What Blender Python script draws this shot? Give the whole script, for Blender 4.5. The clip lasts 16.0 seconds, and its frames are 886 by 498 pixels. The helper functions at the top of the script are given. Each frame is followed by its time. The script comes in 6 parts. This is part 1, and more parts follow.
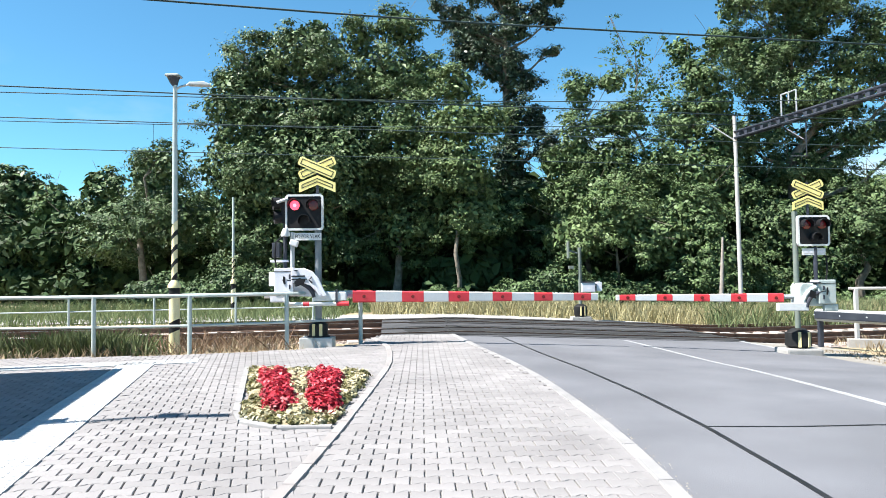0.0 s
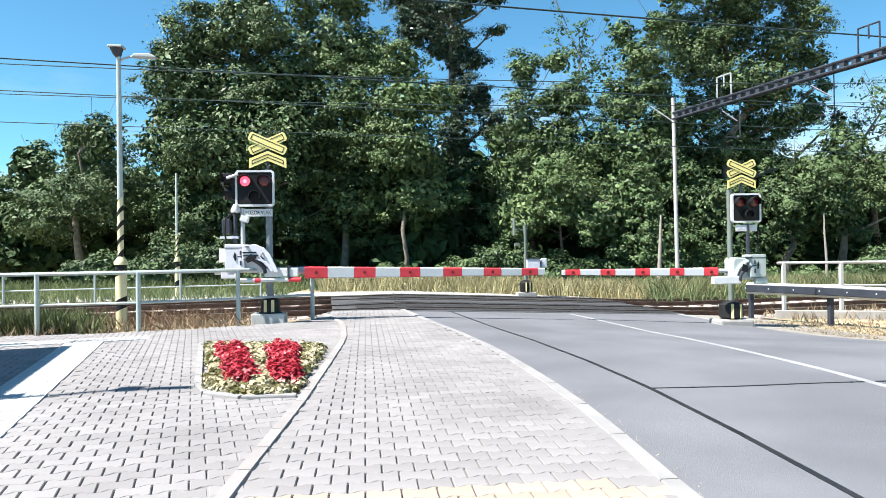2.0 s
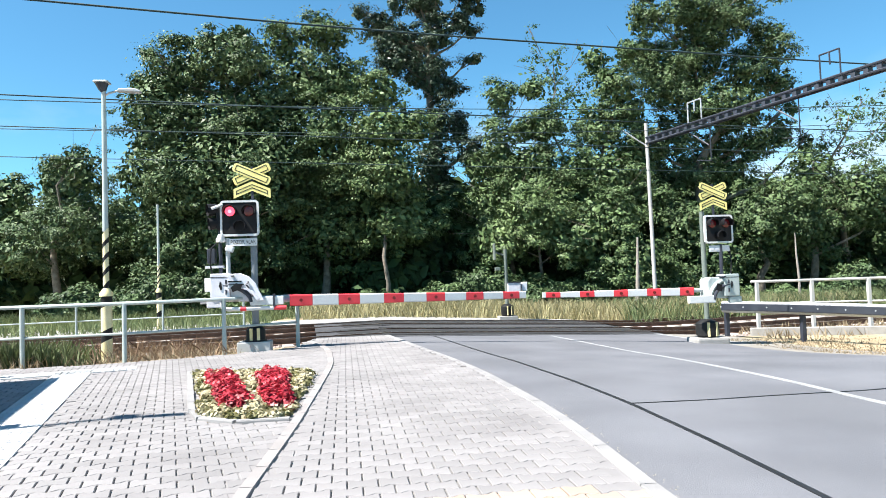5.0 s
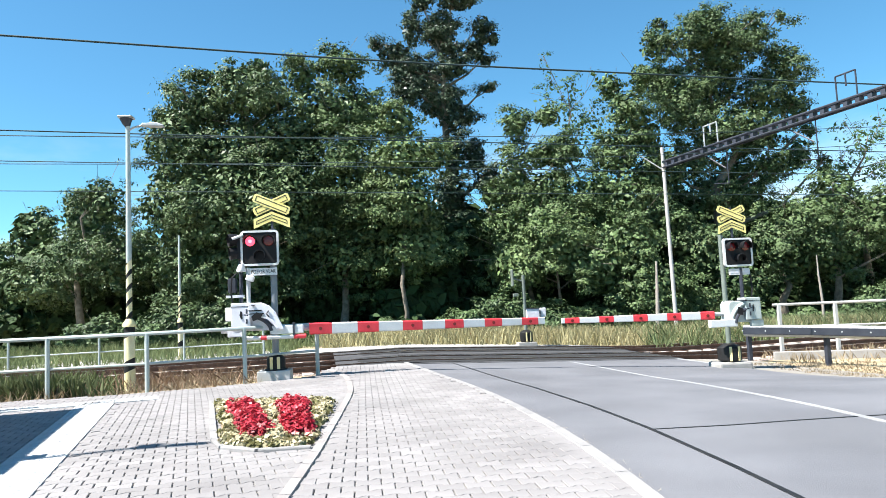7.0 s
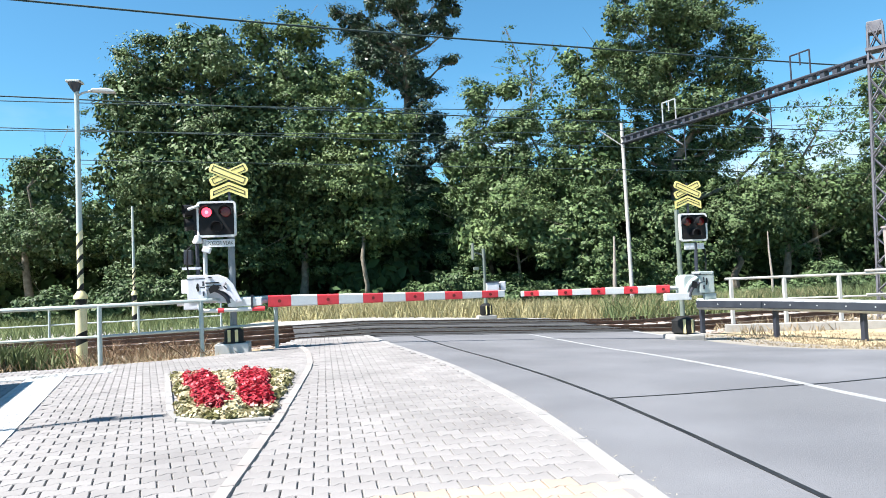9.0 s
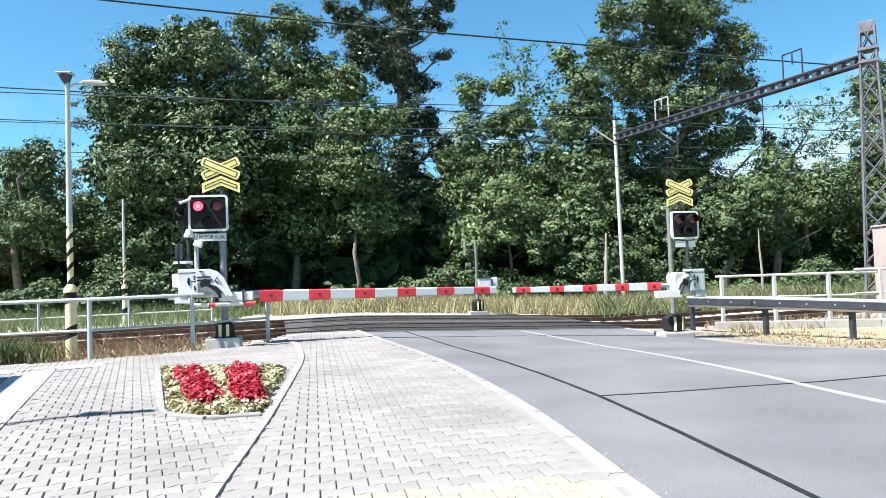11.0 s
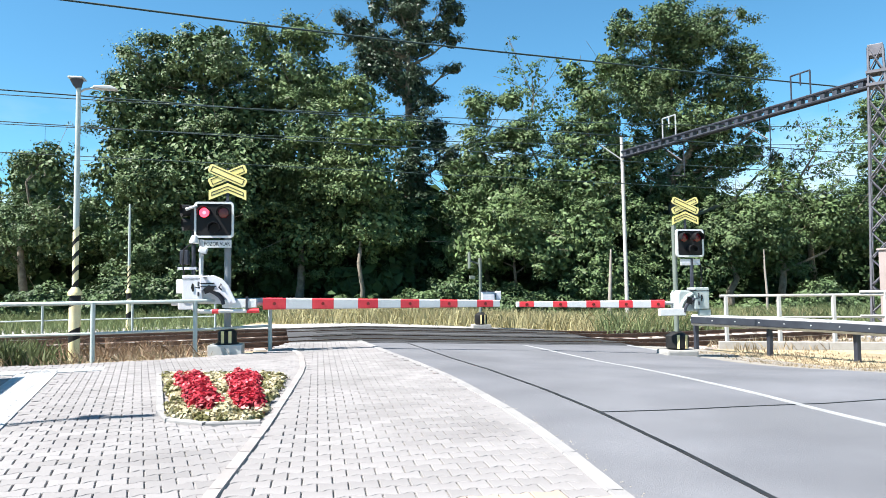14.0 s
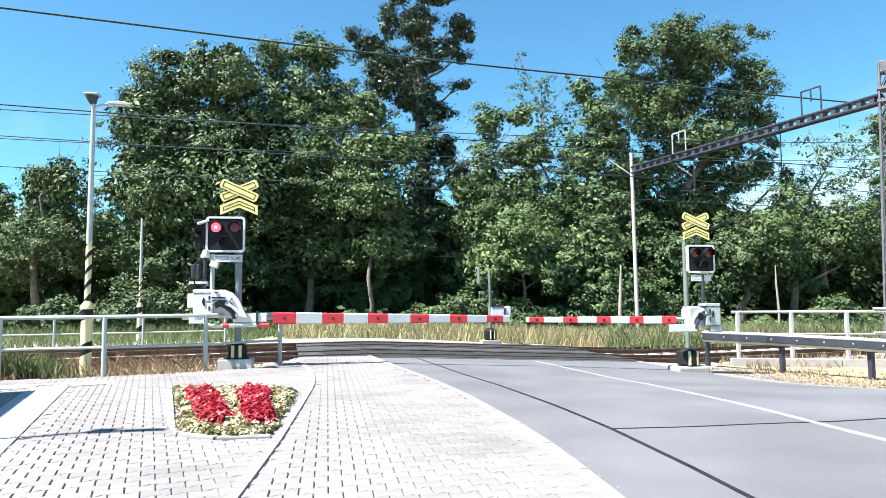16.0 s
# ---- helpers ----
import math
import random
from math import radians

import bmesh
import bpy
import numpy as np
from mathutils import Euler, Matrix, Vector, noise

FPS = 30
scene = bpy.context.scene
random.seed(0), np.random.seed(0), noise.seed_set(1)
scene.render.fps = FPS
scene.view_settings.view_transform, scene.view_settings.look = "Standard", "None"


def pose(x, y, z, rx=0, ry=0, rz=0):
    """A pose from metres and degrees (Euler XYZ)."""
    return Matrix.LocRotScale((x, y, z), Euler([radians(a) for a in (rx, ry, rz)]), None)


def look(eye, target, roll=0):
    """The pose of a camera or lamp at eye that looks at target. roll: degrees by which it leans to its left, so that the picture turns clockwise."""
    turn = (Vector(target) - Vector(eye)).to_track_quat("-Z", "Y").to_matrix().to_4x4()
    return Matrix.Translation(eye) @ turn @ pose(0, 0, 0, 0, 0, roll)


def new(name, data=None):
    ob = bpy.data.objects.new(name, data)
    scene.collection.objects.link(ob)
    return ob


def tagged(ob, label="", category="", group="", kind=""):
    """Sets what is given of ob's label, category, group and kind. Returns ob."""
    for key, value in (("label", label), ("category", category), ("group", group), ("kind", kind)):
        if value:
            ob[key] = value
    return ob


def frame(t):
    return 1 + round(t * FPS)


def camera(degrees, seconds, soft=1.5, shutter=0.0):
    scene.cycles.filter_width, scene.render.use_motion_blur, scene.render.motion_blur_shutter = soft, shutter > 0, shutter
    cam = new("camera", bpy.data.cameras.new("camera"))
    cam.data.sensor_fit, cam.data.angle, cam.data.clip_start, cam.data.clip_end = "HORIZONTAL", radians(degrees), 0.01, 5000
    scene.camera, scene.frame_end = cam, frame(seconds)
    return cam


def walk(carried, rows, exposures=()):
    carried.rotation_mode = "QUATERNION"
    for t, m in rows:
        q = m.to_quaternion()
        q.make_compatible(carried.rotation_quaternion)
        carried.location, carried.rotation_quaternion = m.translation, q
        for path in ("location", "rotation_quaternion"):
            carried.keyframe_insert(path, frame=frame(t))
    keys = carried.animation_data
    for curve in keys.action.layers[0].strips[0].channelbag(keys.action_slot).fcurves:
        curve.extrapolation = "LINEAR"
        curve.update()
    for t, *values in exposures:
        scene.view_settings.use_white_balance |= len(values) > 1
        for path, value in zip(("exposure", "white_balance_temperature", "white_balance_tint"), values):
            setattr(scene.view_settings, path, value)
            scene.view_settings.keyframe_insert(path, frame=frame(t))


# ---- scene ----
cam = camera(65.6, 16.0, soft=0.75)
PATH = [
    (0, (0.279, 0.901, 1.371), (0.314, 2.899, 1.451), -0.7),
    (0.5, (0.267, 0.963, 1.333), (0.16, 2.96, 1.345), 0.4),
    (1, (0.214, 0.895, 1.317), (0.059, 2.887, 1.401), 1.0),
    (1.2, (0.137, 0.884, 1.284), (-0.156, 2.86, 1.394), 1.9),
    (1.5, (0.146, 0.757, 1.306), (0.093, 2.755, 1.376), -4.4),
    (2, (0.105, 0.694, 1.312), (0.303, 2.684, 1.328), -0.9),
    (2.5, (0.09, 0.587, 1.306), (0.362, 2.568, 1.274), -0.9),
    (3, (0.065, 0.465, 1.294), (0.387, 2.439, 1.274), -4.8),
    (3.5, (0.009, 0.428, 1.305), (0.294, 2.408, 1.301), -2.3),
    (4, (0.023, 0.423, 1.296), (0.25, 2.409, 1.346), -3.2),
    (4.2, (0.016, 0.431, 1.298), (0.254, 2.416, 1.365), -2.5),
    (6.3, (0.011, 0.355, 1.303), (0.278, 2.334, 1.425), -2.0),
    (6.5, (-0.009, 0.353, 1.321), (0.227, 2.333, 1.468), -2.9),
    (7, (0.001, 0.342, 1.302), (0.211, 2.324, 1.471), -2.7),
    (7.5, (0.006, 0.362, 1.305), (0.238, 2.343, 1.453), -1.9),
    (8, (-0.013, 0.379, 1.287), (0.293, 2.35, 1.439), -2.1),
    (8.5, (-0.02, 0.386, 1.282), (0.351, 2.349, 1.392), -2.2),
    (8.7, (-0.014, 0.382, 1.272), (0.326, 2.35, 1.372), -2.0),
    (10.8, (0.036, 0.361, 1.298), (0.326, 2.339, 1.364), -3.5),
    (11, (-0.007, 0.376, 1.291), (0.336, 2.345, 1.365), -2.1),
    (11.5, (0.003, 0.374, 1.289), (0.383, 2.336, 1.354), -1.8),
    (12, (-0.006, 0.369, 1.285), (0.351, 2.335, 1.362), -1.6),
    (12.5, (0.007, 0.356, 1.286), (0.377, 2.319, 1.382), -2.1),
    (13, (0.02, 0.348, 1.281), (0.351, 2.319, 1.369), -1.0),
    (13.5, (0.007, 0.364, 1.279), (0.329, 2.336, 1.359), -0.7),
    (14, (0.001, 0.367, 1.281), (0.331, 2.336, 1.392), -0.7),
    (14.5, (0.001, 0.369, 1.278), (0.381, 2.328, 1.396), -0.3),
    (15, (-0.032, 0.377, 1.283), (0.3, 2.345, 1.418), -0.5),
    (15.5, (-0.021, 0.353, 1.281), (0.281, 2.324, 1.434), -1.1),
    (16, (-0.021, 0.358, 1.28), (0.283, 2.328, 1.435), -0.5),
]
EXPOSURES = [(0, 1.73), (2.5, 1.68), (4.2, 1.70), (6.3, 1.76), (14.3, 1.75), (15.2, 1.89), (16, 1.92)]   # the clip's camera brightens towards the end
walk(cam, [(t, look(eye, target, roll)) for t, eye, target, roll in PATH], EXPOSURES)

# ---- world, sun, exposure ----
SUN_EL, SUN_AZ = radians(57), math.atan2(-0.32, -1.0)   # the sun stands over -x, slightly towards -y
world = bpy.data.worlds.new("sky")
scene.world = world
world.use_nodes = True
wn, wl = world.node_tree.nodes, world.node_tree.links
wn.clear()
w_out = wn.new("ShaderNodeOutputWorld")
w_bg = wn.new("ShaderNodeBackground")
w_sky = wn.new("ShaderNodeTexSky")
w_sky.sky_type, w_sky.sun_disc = "NISHITA", False
w_sky.sun_elevation, w_sky.sun_rotation = SUN_EL, math.pi / 2 - SUN_AZ
w_sky.air_density, w_sky.dust_density, w_sky.ozone_density = 1.0, 0.0, 3.5
w_bg.inputs["Strength"].default_value = 0.053
# thin fair-weather clouds low over the horizon
w_tc = wn.new("ShaderNodeTexCoord")
w_map = wn.new("ShaderNodeMapping")
w_map.inputs["Scale"].default_value = (1.0, 1.0, 2.6)
w_map.inputs["Location"].default_value = (0.45, 0.3, 0.2)
w_noise = wn.new("ShaderNodeTexNoise")
w_noise.inputs["Scale"].default_value, w_noise.inputs["Detail"].default_value = 3.2, 6.0
w_ramp = wn.new("ShaderNodeValToRGB")
w_ramp.color_ramp.elements[0].position, w_ramp.color_ramp.elements[1].position = 0.51, 0.78
w_sep = wn.new("ShaderNodeSeparateXYZ")
w_low = wn.new("ShaderNodeMapRange")
w_low.inputs["From Min"].default_value, w_low.inputs["From Max"].default_value = 0.29, 0.10
w_mul = wn.new("ShaderNodeMath")
w_mul.operation = "MULTIPLY"
w_mix = wn.new("ShaderNodeMixRGB")
w_mix.inputs["Color2"].default_value = (7.0, 7.3, 8.0, 1)
wl.new(w_tc.outputs["Generated"], w_map.inputs["Vector"])
wl.new(w_map.outputs["Vector"], w_noise.inputs["Vector"])
wl.new(w_noise.outputs["Fac"], w_ramp.inputs["Fac"])
wl.new(w_tc.outputs["Generated"], w_sep.inputs["Vector"])
wl.new(w_sep.outputs["Z"], w_low.inputs["Value"])
wl.new(w_ramp.outputs["Color"], w_mul.inputs[0])
wl.new(w_low.outputs["Result"], w_mul.inputs[1])
wl.new(w_mul.outputs["Value"], w_mix.inputs["Fac"])
w_tint = wn.new("ShaderNodeMixRGB")
w_tint.blend_type = "MULTIPLY"
w_tint.inputs["Fac"].default_value, w_tint.inputs["Color2"].default_value = 1.0, (0.62, 1.08, 1.13, 1)
wl.new(w_sky.outputs["Color"], w_tint.inputs["Color1"])
wl.new(w_tint.outputs["Color"], w_mix.inputs["Color1"])
wl.new(w_mix.outputs["Color"], w_bg.inputs["Color"])
wl.new(w_bg.outputs["Background"], w_out.inputs["Surface"])

sun = new("sun", bpy.data.lights.new("sun", "SUN"))
sun.data.energy, sun.data.angle, sun.data.color = 5.0, radians(0.55), (1.0, 0.965, 0.92)
sun_dir = Vector((math.cos(SUN_EL) * math.cos(SUN_AZ), math.cos(SUN_EL) * math.sin(SUN_AZ), math.sin(SUN_EL)))
sun.matrix_world = look(sun_dir * 60, (0, 0, 0))


# ---- materials ----
def mat(name, c1, c2, scale=8.0, rough=0.7, metal=0.0, bump=0.0, fine=60.0, rand=0.0, island=0.0, trans=0.0, spec=0.5, stains=0.0):
    """Two-scale procedural surface: c1 and c2 mixed by coarse noise, a fine grain, bump, optional variation by object or island."""
    m = bpy.data.materials.new(name)
    m.use_nodes = True
    n, l = m.node_tree.nodes, m.node_tree.links
    b = n["Principled BSDF"]
    tc = n.new("ShaderNodeTexCoord")
    big = n.new("ShaderNodeTexNoise")
    big.inputs["Scale"].default_value, big.inputs["Detail"].default_value = scale, 5.0
    ramp = n.new("ShaderNodeMapRange")
    ramp.inputs["From Min"].default_value, ramp.inputs["From Max"].default_value = 0.32, 0.68
    mix = n.new("ShaderNodeMixRGB")
    mix.inputs["Color1"].default_value, mix.inputs["Color2"].default_value = (*c1, 1), (*c2, 1)
    l.new(tc.outputs["Object"], big.inputs["Vector"])
    l.new(big.outputs["Fac"], ramp.inputs["Value"])
    l.new(ramp.outputs["Result"], mix.inputs["Fac"])
    col = mix.outputs["Color"]
    small = n.new("ShaderNodeTexNoise")
    small.inputs["Scale"].default_value, small.inputs["Detail"].default_value = fine, 3.0
    l.new(tc.outputs["Object"], small.inputs["Vector"])
    hsv = n.new("ShaderNodeHueSaturation")
    grain = n.new("ShaderNodeMapRange")
    grain.inputs["To Min"].default_value, grain.inputs["To Max"].default_value = 0.82, 1.18
    l.new(small.outputs["Fac"], grain.inputs["Value"])
    l.new(grain.outputs["Result"], hsv.inputs["Value"])
    l.new(col, hsv.inputs["Color"])
    col = hsv.outputs["Color"]
    for amount, node, socket in ((rand, "ShaderNodeObjectInfo", "Random"), (island, "ShaderNodeNewGeometry", "Random Per Island")):
        if amount:
            src = n.new(node)
            span = n.new("ShaderNodeMapRange")
            span.inputs["To Min"].default_value, span.inputs["To Max"].default_value = 1 - amount, 1 + amount
            h2 = n.new("ShaderNodeHueSaturation")
            l.new(src.outputs[socket], span.inputs["Value"])
            l.new(span.outputs["Result"], h2.inputs["Value"])
            l.new(col, h2.inputs["Color"])
            col = h2.outputs["Color"]
    if stains:
        st = n.new("ShaderNodeTexNoise")
        st.inputs["Scale"].default_value, st.inputs["Detail"].default_value = 0.55, 8.0
        sr = n.new("ShaderNodeMapRange")
        sr.inputs["From Min"].default_value, sr.inputs["From Max"].default_value = 0.35, 0.65
        sr.inputs["To Min"].default_value, sr.inputs["To Max"].default_value = 1 - stains, 1 + stains * 0.5
        h3 = n.new("ShaderNodeHueSaturation")
        l.new(tc.outputs["Object"], st.inputs["Vector"])
        l.new(st.outputs["Fac"], sr.inputs["Value"])
        l.new(sr.outputs["Result"], h3.inputs["Value"])
        l.new(col, h3.inputs["Color"])
        col = h3.outputs["Color"]
    l.new(col, b.inputs["Base Color"])
    b.inputs["Roughness"].default_value, b.inputs["Metallic"].default_value = rough, metal
    b.inputs["Specular IOR Level"].default_value = spec
    if bump:
        bn = n.new("ShaderNodeBump")
        bn.inputs["Strength"].default_value, bn.inputs["Distance"].default_value = bump, 0.01
        l.new(small.outputs["Fac"], bn.inputs["Height"])
        l.new(bn.outputs["Normal"], b.inputs["Normal"])
    if trans:
        tr = n.new("ShaderNodeBsdfTranslucent")
        ms = n.new("ShaderNodeMixShader")
        ms.inputs["Fac"].default_value = trans
        l.new(col, tr.inputs["Color"])
        l.new(b.outputs["BSDF"], ms.inputs[1])
        l.new(tr.outputs["BSDF"], ms.inputs[2])
        l.new(ms.outputs["Shader"], n["Material Output"].inputs["Surface"])
    return m


def glow(name, color, strength):
    m = mat(name, color, color, rough=0.3)
    b = m.node_tree.nodes["Principled BSDF"]
    b.inputs["Emission Color"].default_value, b.inputs["Emission Strength"].default_value = (*color, 1), strength
    return m


PAVER = mat("grey_concrete_paver", (0.171, 0.162, 0.160), (0.207, 0.198, 0.195), 1.2, 0.85, bump=0.3, fine=140, island=0.10, rand=0.08, stains=0.12)
PAVER_TAN = mat("tan_concrete_paver", (0.271, 0.206, 0.160), (0.313, 0.248, 0.205), 1.2, 0.85, bump=0.3, fine=140, island=0.08, rand=0.08)
JOINT = mat("sandy_joint", (0.122, 0.116, 0.110), (0.207, 0.195, 0.177), 6.0, 0.95, bump=0.3)
KERB = mat("pale_kerb_concrete", (0.189, 0.184, 0.180), (0.235, 0.229, 0.227), 3.0, 0.85, bump=0.3, fine=120, rand=0.06)
KERB_PINK = mat("pinkish_edging_concrete", (0.203, 0.187, 0.180), (0.241, 0.226, 0.217), 3.0, 0.85, bump=0.3, fine=120, rand=0.08)
WHITE_TILE = mat("white_tactile_concrete", (0.339, 0.346, 0.349), (0.379, 0.386, 0.390), 2.0, 0.8, bump=0.2, fine=90, rand=0.04)
ASPHALT = mat("weathered_asphalt", (0.100, 0.103, 0.114), (0.120, 0.123, 0.134), 0.7, 0.85, bump=0.5, fine=180, stains=0.17)
ASPHALT_NEW = mat("dark_asphalt", (0.031, 0.031, 0.034), (0.052, 0.052, 0.055), 2.0, 0.85, bump=0.5, fine=180)
TAR = mat("bitumen_seal", (0.007, 0.007, 0.007), (0.017, 0.017, 0.017), 3.0, 0.5)
GRAVEL = mat("pale_sandy_gravel", (0.171, 0.155, 0.132), (0.238, 0.224, 0.198), 2.5, 0.95, bump=0.8, fine=50, stains=0.2)
PAINT = mat("worn_road_paint", (0.193, 0.196, 0.200), (0.267, 0.273, 0.276), 3.0, 0.7, bump=0.2, fine=90)
SOIL = mat("dry_soil_and_thatch", (0.208, 0.152, 0.090), (0.374, 0.315, 0.190), 1.6, 0.95, bump=0.8, fine=30, stains=0.25)
STONE = mat("railway_ballast", (0.160, 0.120, 0.096), (0.288, 0.240, 0.208), 5.0, 0.9, bump=0.6, fine=40, island=0.3)
RUST = mat("rusty_rail_steel", (0.070, 0.038, 0.025), (0.119, 0.070, 0.049), 6.0, 0.7, 0.3, bump=0.2)
SHINE = mat("polished_rail_head", (0.55, 0.54, 0.53), (0.65, 0.64, 0.62), 6.0, 0.3, 0.9)
SLEEPER = mat("concrete_sleeper", (0.30, 0.27, 0.24), (0.42, 0.39, 0.35), 4.0, 0.9, bump=0.3)
RUBBER = mat("black_rubber_deck", (0.014, 0.014, 0.015), (0.03, 0.03, 0.03), 4.0, 0.8, spec=0.3, bump=0.3)
GALV = mat("galvanised_steel", (0.320, 0.336, 0.344), (0.400, 0.416, 0.424), 5.0, 0.5, 0.25, bump=0.05)
GALV_GREEN = mat("pale_green_grey_paint", (0.336, 0.384, 0.368), (0.400, 0.440, 0.424), 5.0, 0.45, 0.1)
WHITE_STEEL = mat("white_railing_paint", (0.383, 0.383, 0.372), (0.431, 0.431, 0.421), 4.0, 0.4)
GREY_STEEL = mat("dark_grey_steel", (0.015, 0.018, 0.029), (0.030, 0.035, 0.048), 5.0, 0.55, 0.0)
# navy tone that stands in for shading in the guardrail's hollow
RAIL_SHADE = mat("dark_blue_recess_shade", (0.014, 0.017, 0.026), (0.028, 0.032, 0.042), 3.0, 0.5)
GUARD = mat("weathered_guardrail_zinc", (0.13, 0.145, 0.16), (0.20, 0.215, 0.23), 3.0, 0.45, 0.3)
GREY_PAINT = mat("light_grey_housing_paint", (0.540, 0.535, 0.572), (0.648, 0.642, 0.682), 3.0, 0.4, rand=0.05)
BLACK = mat("black_plastic", (0.005, 0.005, 0.006), (0.010, 0.010, 0.011), 6.0, 0.6, spec=0.25)
BLACK_PAINT = mat("black_stripe_paint", (0.008, 0.008, 0.008), (0.016, 0.016, 0.016), 6.0, 0.6, spec=0.25)
WHITE = mat("white_reflective_film", (0.570, 0.570, 0.557), (0.613, 0.613, 0.606), 4.0, 0.4)
RED = mat("red_reflective_film", (0.620, 0.030, 0.045), (0.720, 0.050, 0.060), 4.0, 0.4)
YELLOW = mat("fluorescent_yellow_film", (0.70, 0.60, 0.20), (0.78, 0.68, 0.27), 4.0, 0.45)
YELLOW_PALE = mat("faded_yellow_paint", (0.640, 0.528, 0.240), (0.688, 0.592, 0.336), 4.0, 0.5)
CREAM_BAND = mat("weathered_cream_paint", (0.62, 0.54, 0.30), (0.70, 0.63, 0.40), 4.0, 0.5)
CONCRETE = mat("cast_concrete", (0.245, 0.235, 0.218), (0.313, 0.303, 0.286), 3.0, 0.9, bump=0.4, fine=60)
MAST = mat("painted_mast_concrete", (0.336, 0.324, 0.312), (0.400, 0.388, 0.376), 2.0, 0.7, bump=0.2)
WIRE = mat("weathered_copper_wire", (0.006, 0.022, 0.025), (0.012, 0.034, 0.037), 2.0, 0.8, 0.0)
CABIN = mat("dull_pinkish_sheet", (0.27, 0.225, 0.215), (0.32, 0.27, 0.26), 1.5, 0.6, bump=0.1)
MAST_STEEL = mat("weathered_lilac_grey_steel", (0.075, 0.075, 0.092), (0.12, 0.12, 0.14), 4.0, 0.55)
POST_GREEN = mat("dull_grey_green_paint", (0.102, 0.126, 0.108), (0.144, 0.168, 0.144), 4.0, 0.6)
PANEL = mat("pink_beige_cladding", (0.464, 0.352, 0.320), (0.520, 0.408, 0.376), 1.5, 0.6, bump=0.1, rand=0.05)
BROWN = mat("brown_trim_and_shaded_end", (0.07, 0.035, 0.025), (0.11, 0.055, 0.04), 4.0, 0.6)
BARK = mat("rough_grey_bark", (0.10, 0.085, 0.065), (0.20, 0.175, 0.14), 6.0, 0.95, bump=0.8, fine=30)
BARK_PALE = mat("pale_dead_bark", (0.204, 0.180, 0.156), (0.276, 0.252, 0.222), 5.0, 0.9, bump=0.6, fine=30)
LEAF_DARK = mat("dark_oak_leaves", (0.038, 0.066, 0.027), (0.101, 0.146, 0.064), 0.5, 0.5, island=0.4, trans=0.03, fine=3, spec=0.16)
LEAF_MID = mat("mid_green_leaves", (0.049, 0.082, 0.031), (0.112, 0.163, 0.069), 0.5, 0.5, island=0.4, trans=0.04, fine=3, spec=0.16)
LEAF_LIGHT = mat("light_ash_leaves", (0.063, 0.101, 0.037), (0.130, 0.183, 0.073), 0.5, 0.55, island=0.38, trans=0.06, fine=3, spec=0.2)
LEAF_IVY = mat("ivy_leaves", (0.025, 0.043, 0.026), (0.065, 0.096, 0.055), 0.6, 0.4, island=0.4, trans=0.06, fine=3, spec=0.2)
# leaf green darkened to stand in for deep shade under the canopy
LEAF_SHADED = mat("shade_darkened_leaves", (0.020, 0.040, 0.015), (0.045, 0.072, 0.028), 0.5, 0.6, island=0.4, trans=0.05, fine=3, spec=0.1)
LEAF_BLUE = mat("greyish_acacia_leaves", (0.045, 0.090, 0.036), (0.085, 0.140, 0.058), 0.6, 0.55, island=0.3, trans=0.2, fine=3, spec=0.15)
STRAW = mat("dry_summer_grass", (0.282, 0.257, 0.132), (0.372, 0.344, 0.192), 0.8, 0.8, island=0.3, trans=0.25)
GRASS = mat("green_meadow_grass", (0.094, 0.132, 0.053), (0.172, 0.209, 0.093), 0.8, 0.8, island=0.3, trans=0.25)
DRY = mat("bleached_dry_weeds", (0.209, 0.160, 0.098), (0.306, 0.250, 0.167), 0.8, 0.85, island=0.3, trans=0.15)
STALK = mat("dead_brown_stalks", (0.16, 0.10, 0.06), (0.26, 0.17, 0.11), 0.8, 0.85, island=0.3, trans=0.1)
WEED = mat("dull_weed_leaves", (0.064, 0.088, 0.032), (0.112, 0.136, 0.056), 0.8, 0.8, island=0.3, trans=0.2)
PETAL = mat("red_begonia_petals", (0.248, 0.010, 0.020), (0.460, 0.026, 0.045), 3.0, 0.5, island=0.35, trans=0.2)
CREAM = mat("cream_variegated_leaves", (0.348, 0.306, 0.174), (0.487, 0.438, 0.292), 3.0, 0.6, island=0.25, trans=0.2)
OLIVE = mat("olive_bedding_leaves", (0.094, 0.090, 0.029), (0.156, 0.146, 0.053), 3.0, 0.6, island=0.3, trans=0.2)
TYRE = mat("tyre_rubber", (0.015, 0.015, 0.016), (0.03, 0.03, 0.03), 10.0, 0.8, bump=0.3)
BIKE = mat("satin_black_frame", (0.012, 0.012, 0.015), (0.02, 0.02, 0.022), 5.0, 0.35)
CHROME = mat("bright_spokes", (0.6, 0.6, 0.6), (0.7, 0.7, 0.7), 5.0, 0.3, 0.9)
IRON = mat("cast_iron_cover", (0.090, 0.090, 0.095), (0.144, 0.144, 0.149), 10.0, 0.6, 0.4, bump=0.3)
CREAM_SHEET = mat("cream_roof_underside", (0.66, 0.56, 0.42), (0.74, 0.64, 0.50), 1.0, 0.5, trans=0.3)
RED_LENS = mat("dark_red_lens", (0.10, 0.006, 0.008), (0.15, 0.01, 0.012), 30.0, 0.2)
RED_LIT = glow("lit_red_diodes", (1.0, 0.05, 0.09), 1.1)
PALE_LIT = glow("lit_lamp_core", (1.0, 0.22, 0.27), 0.9)


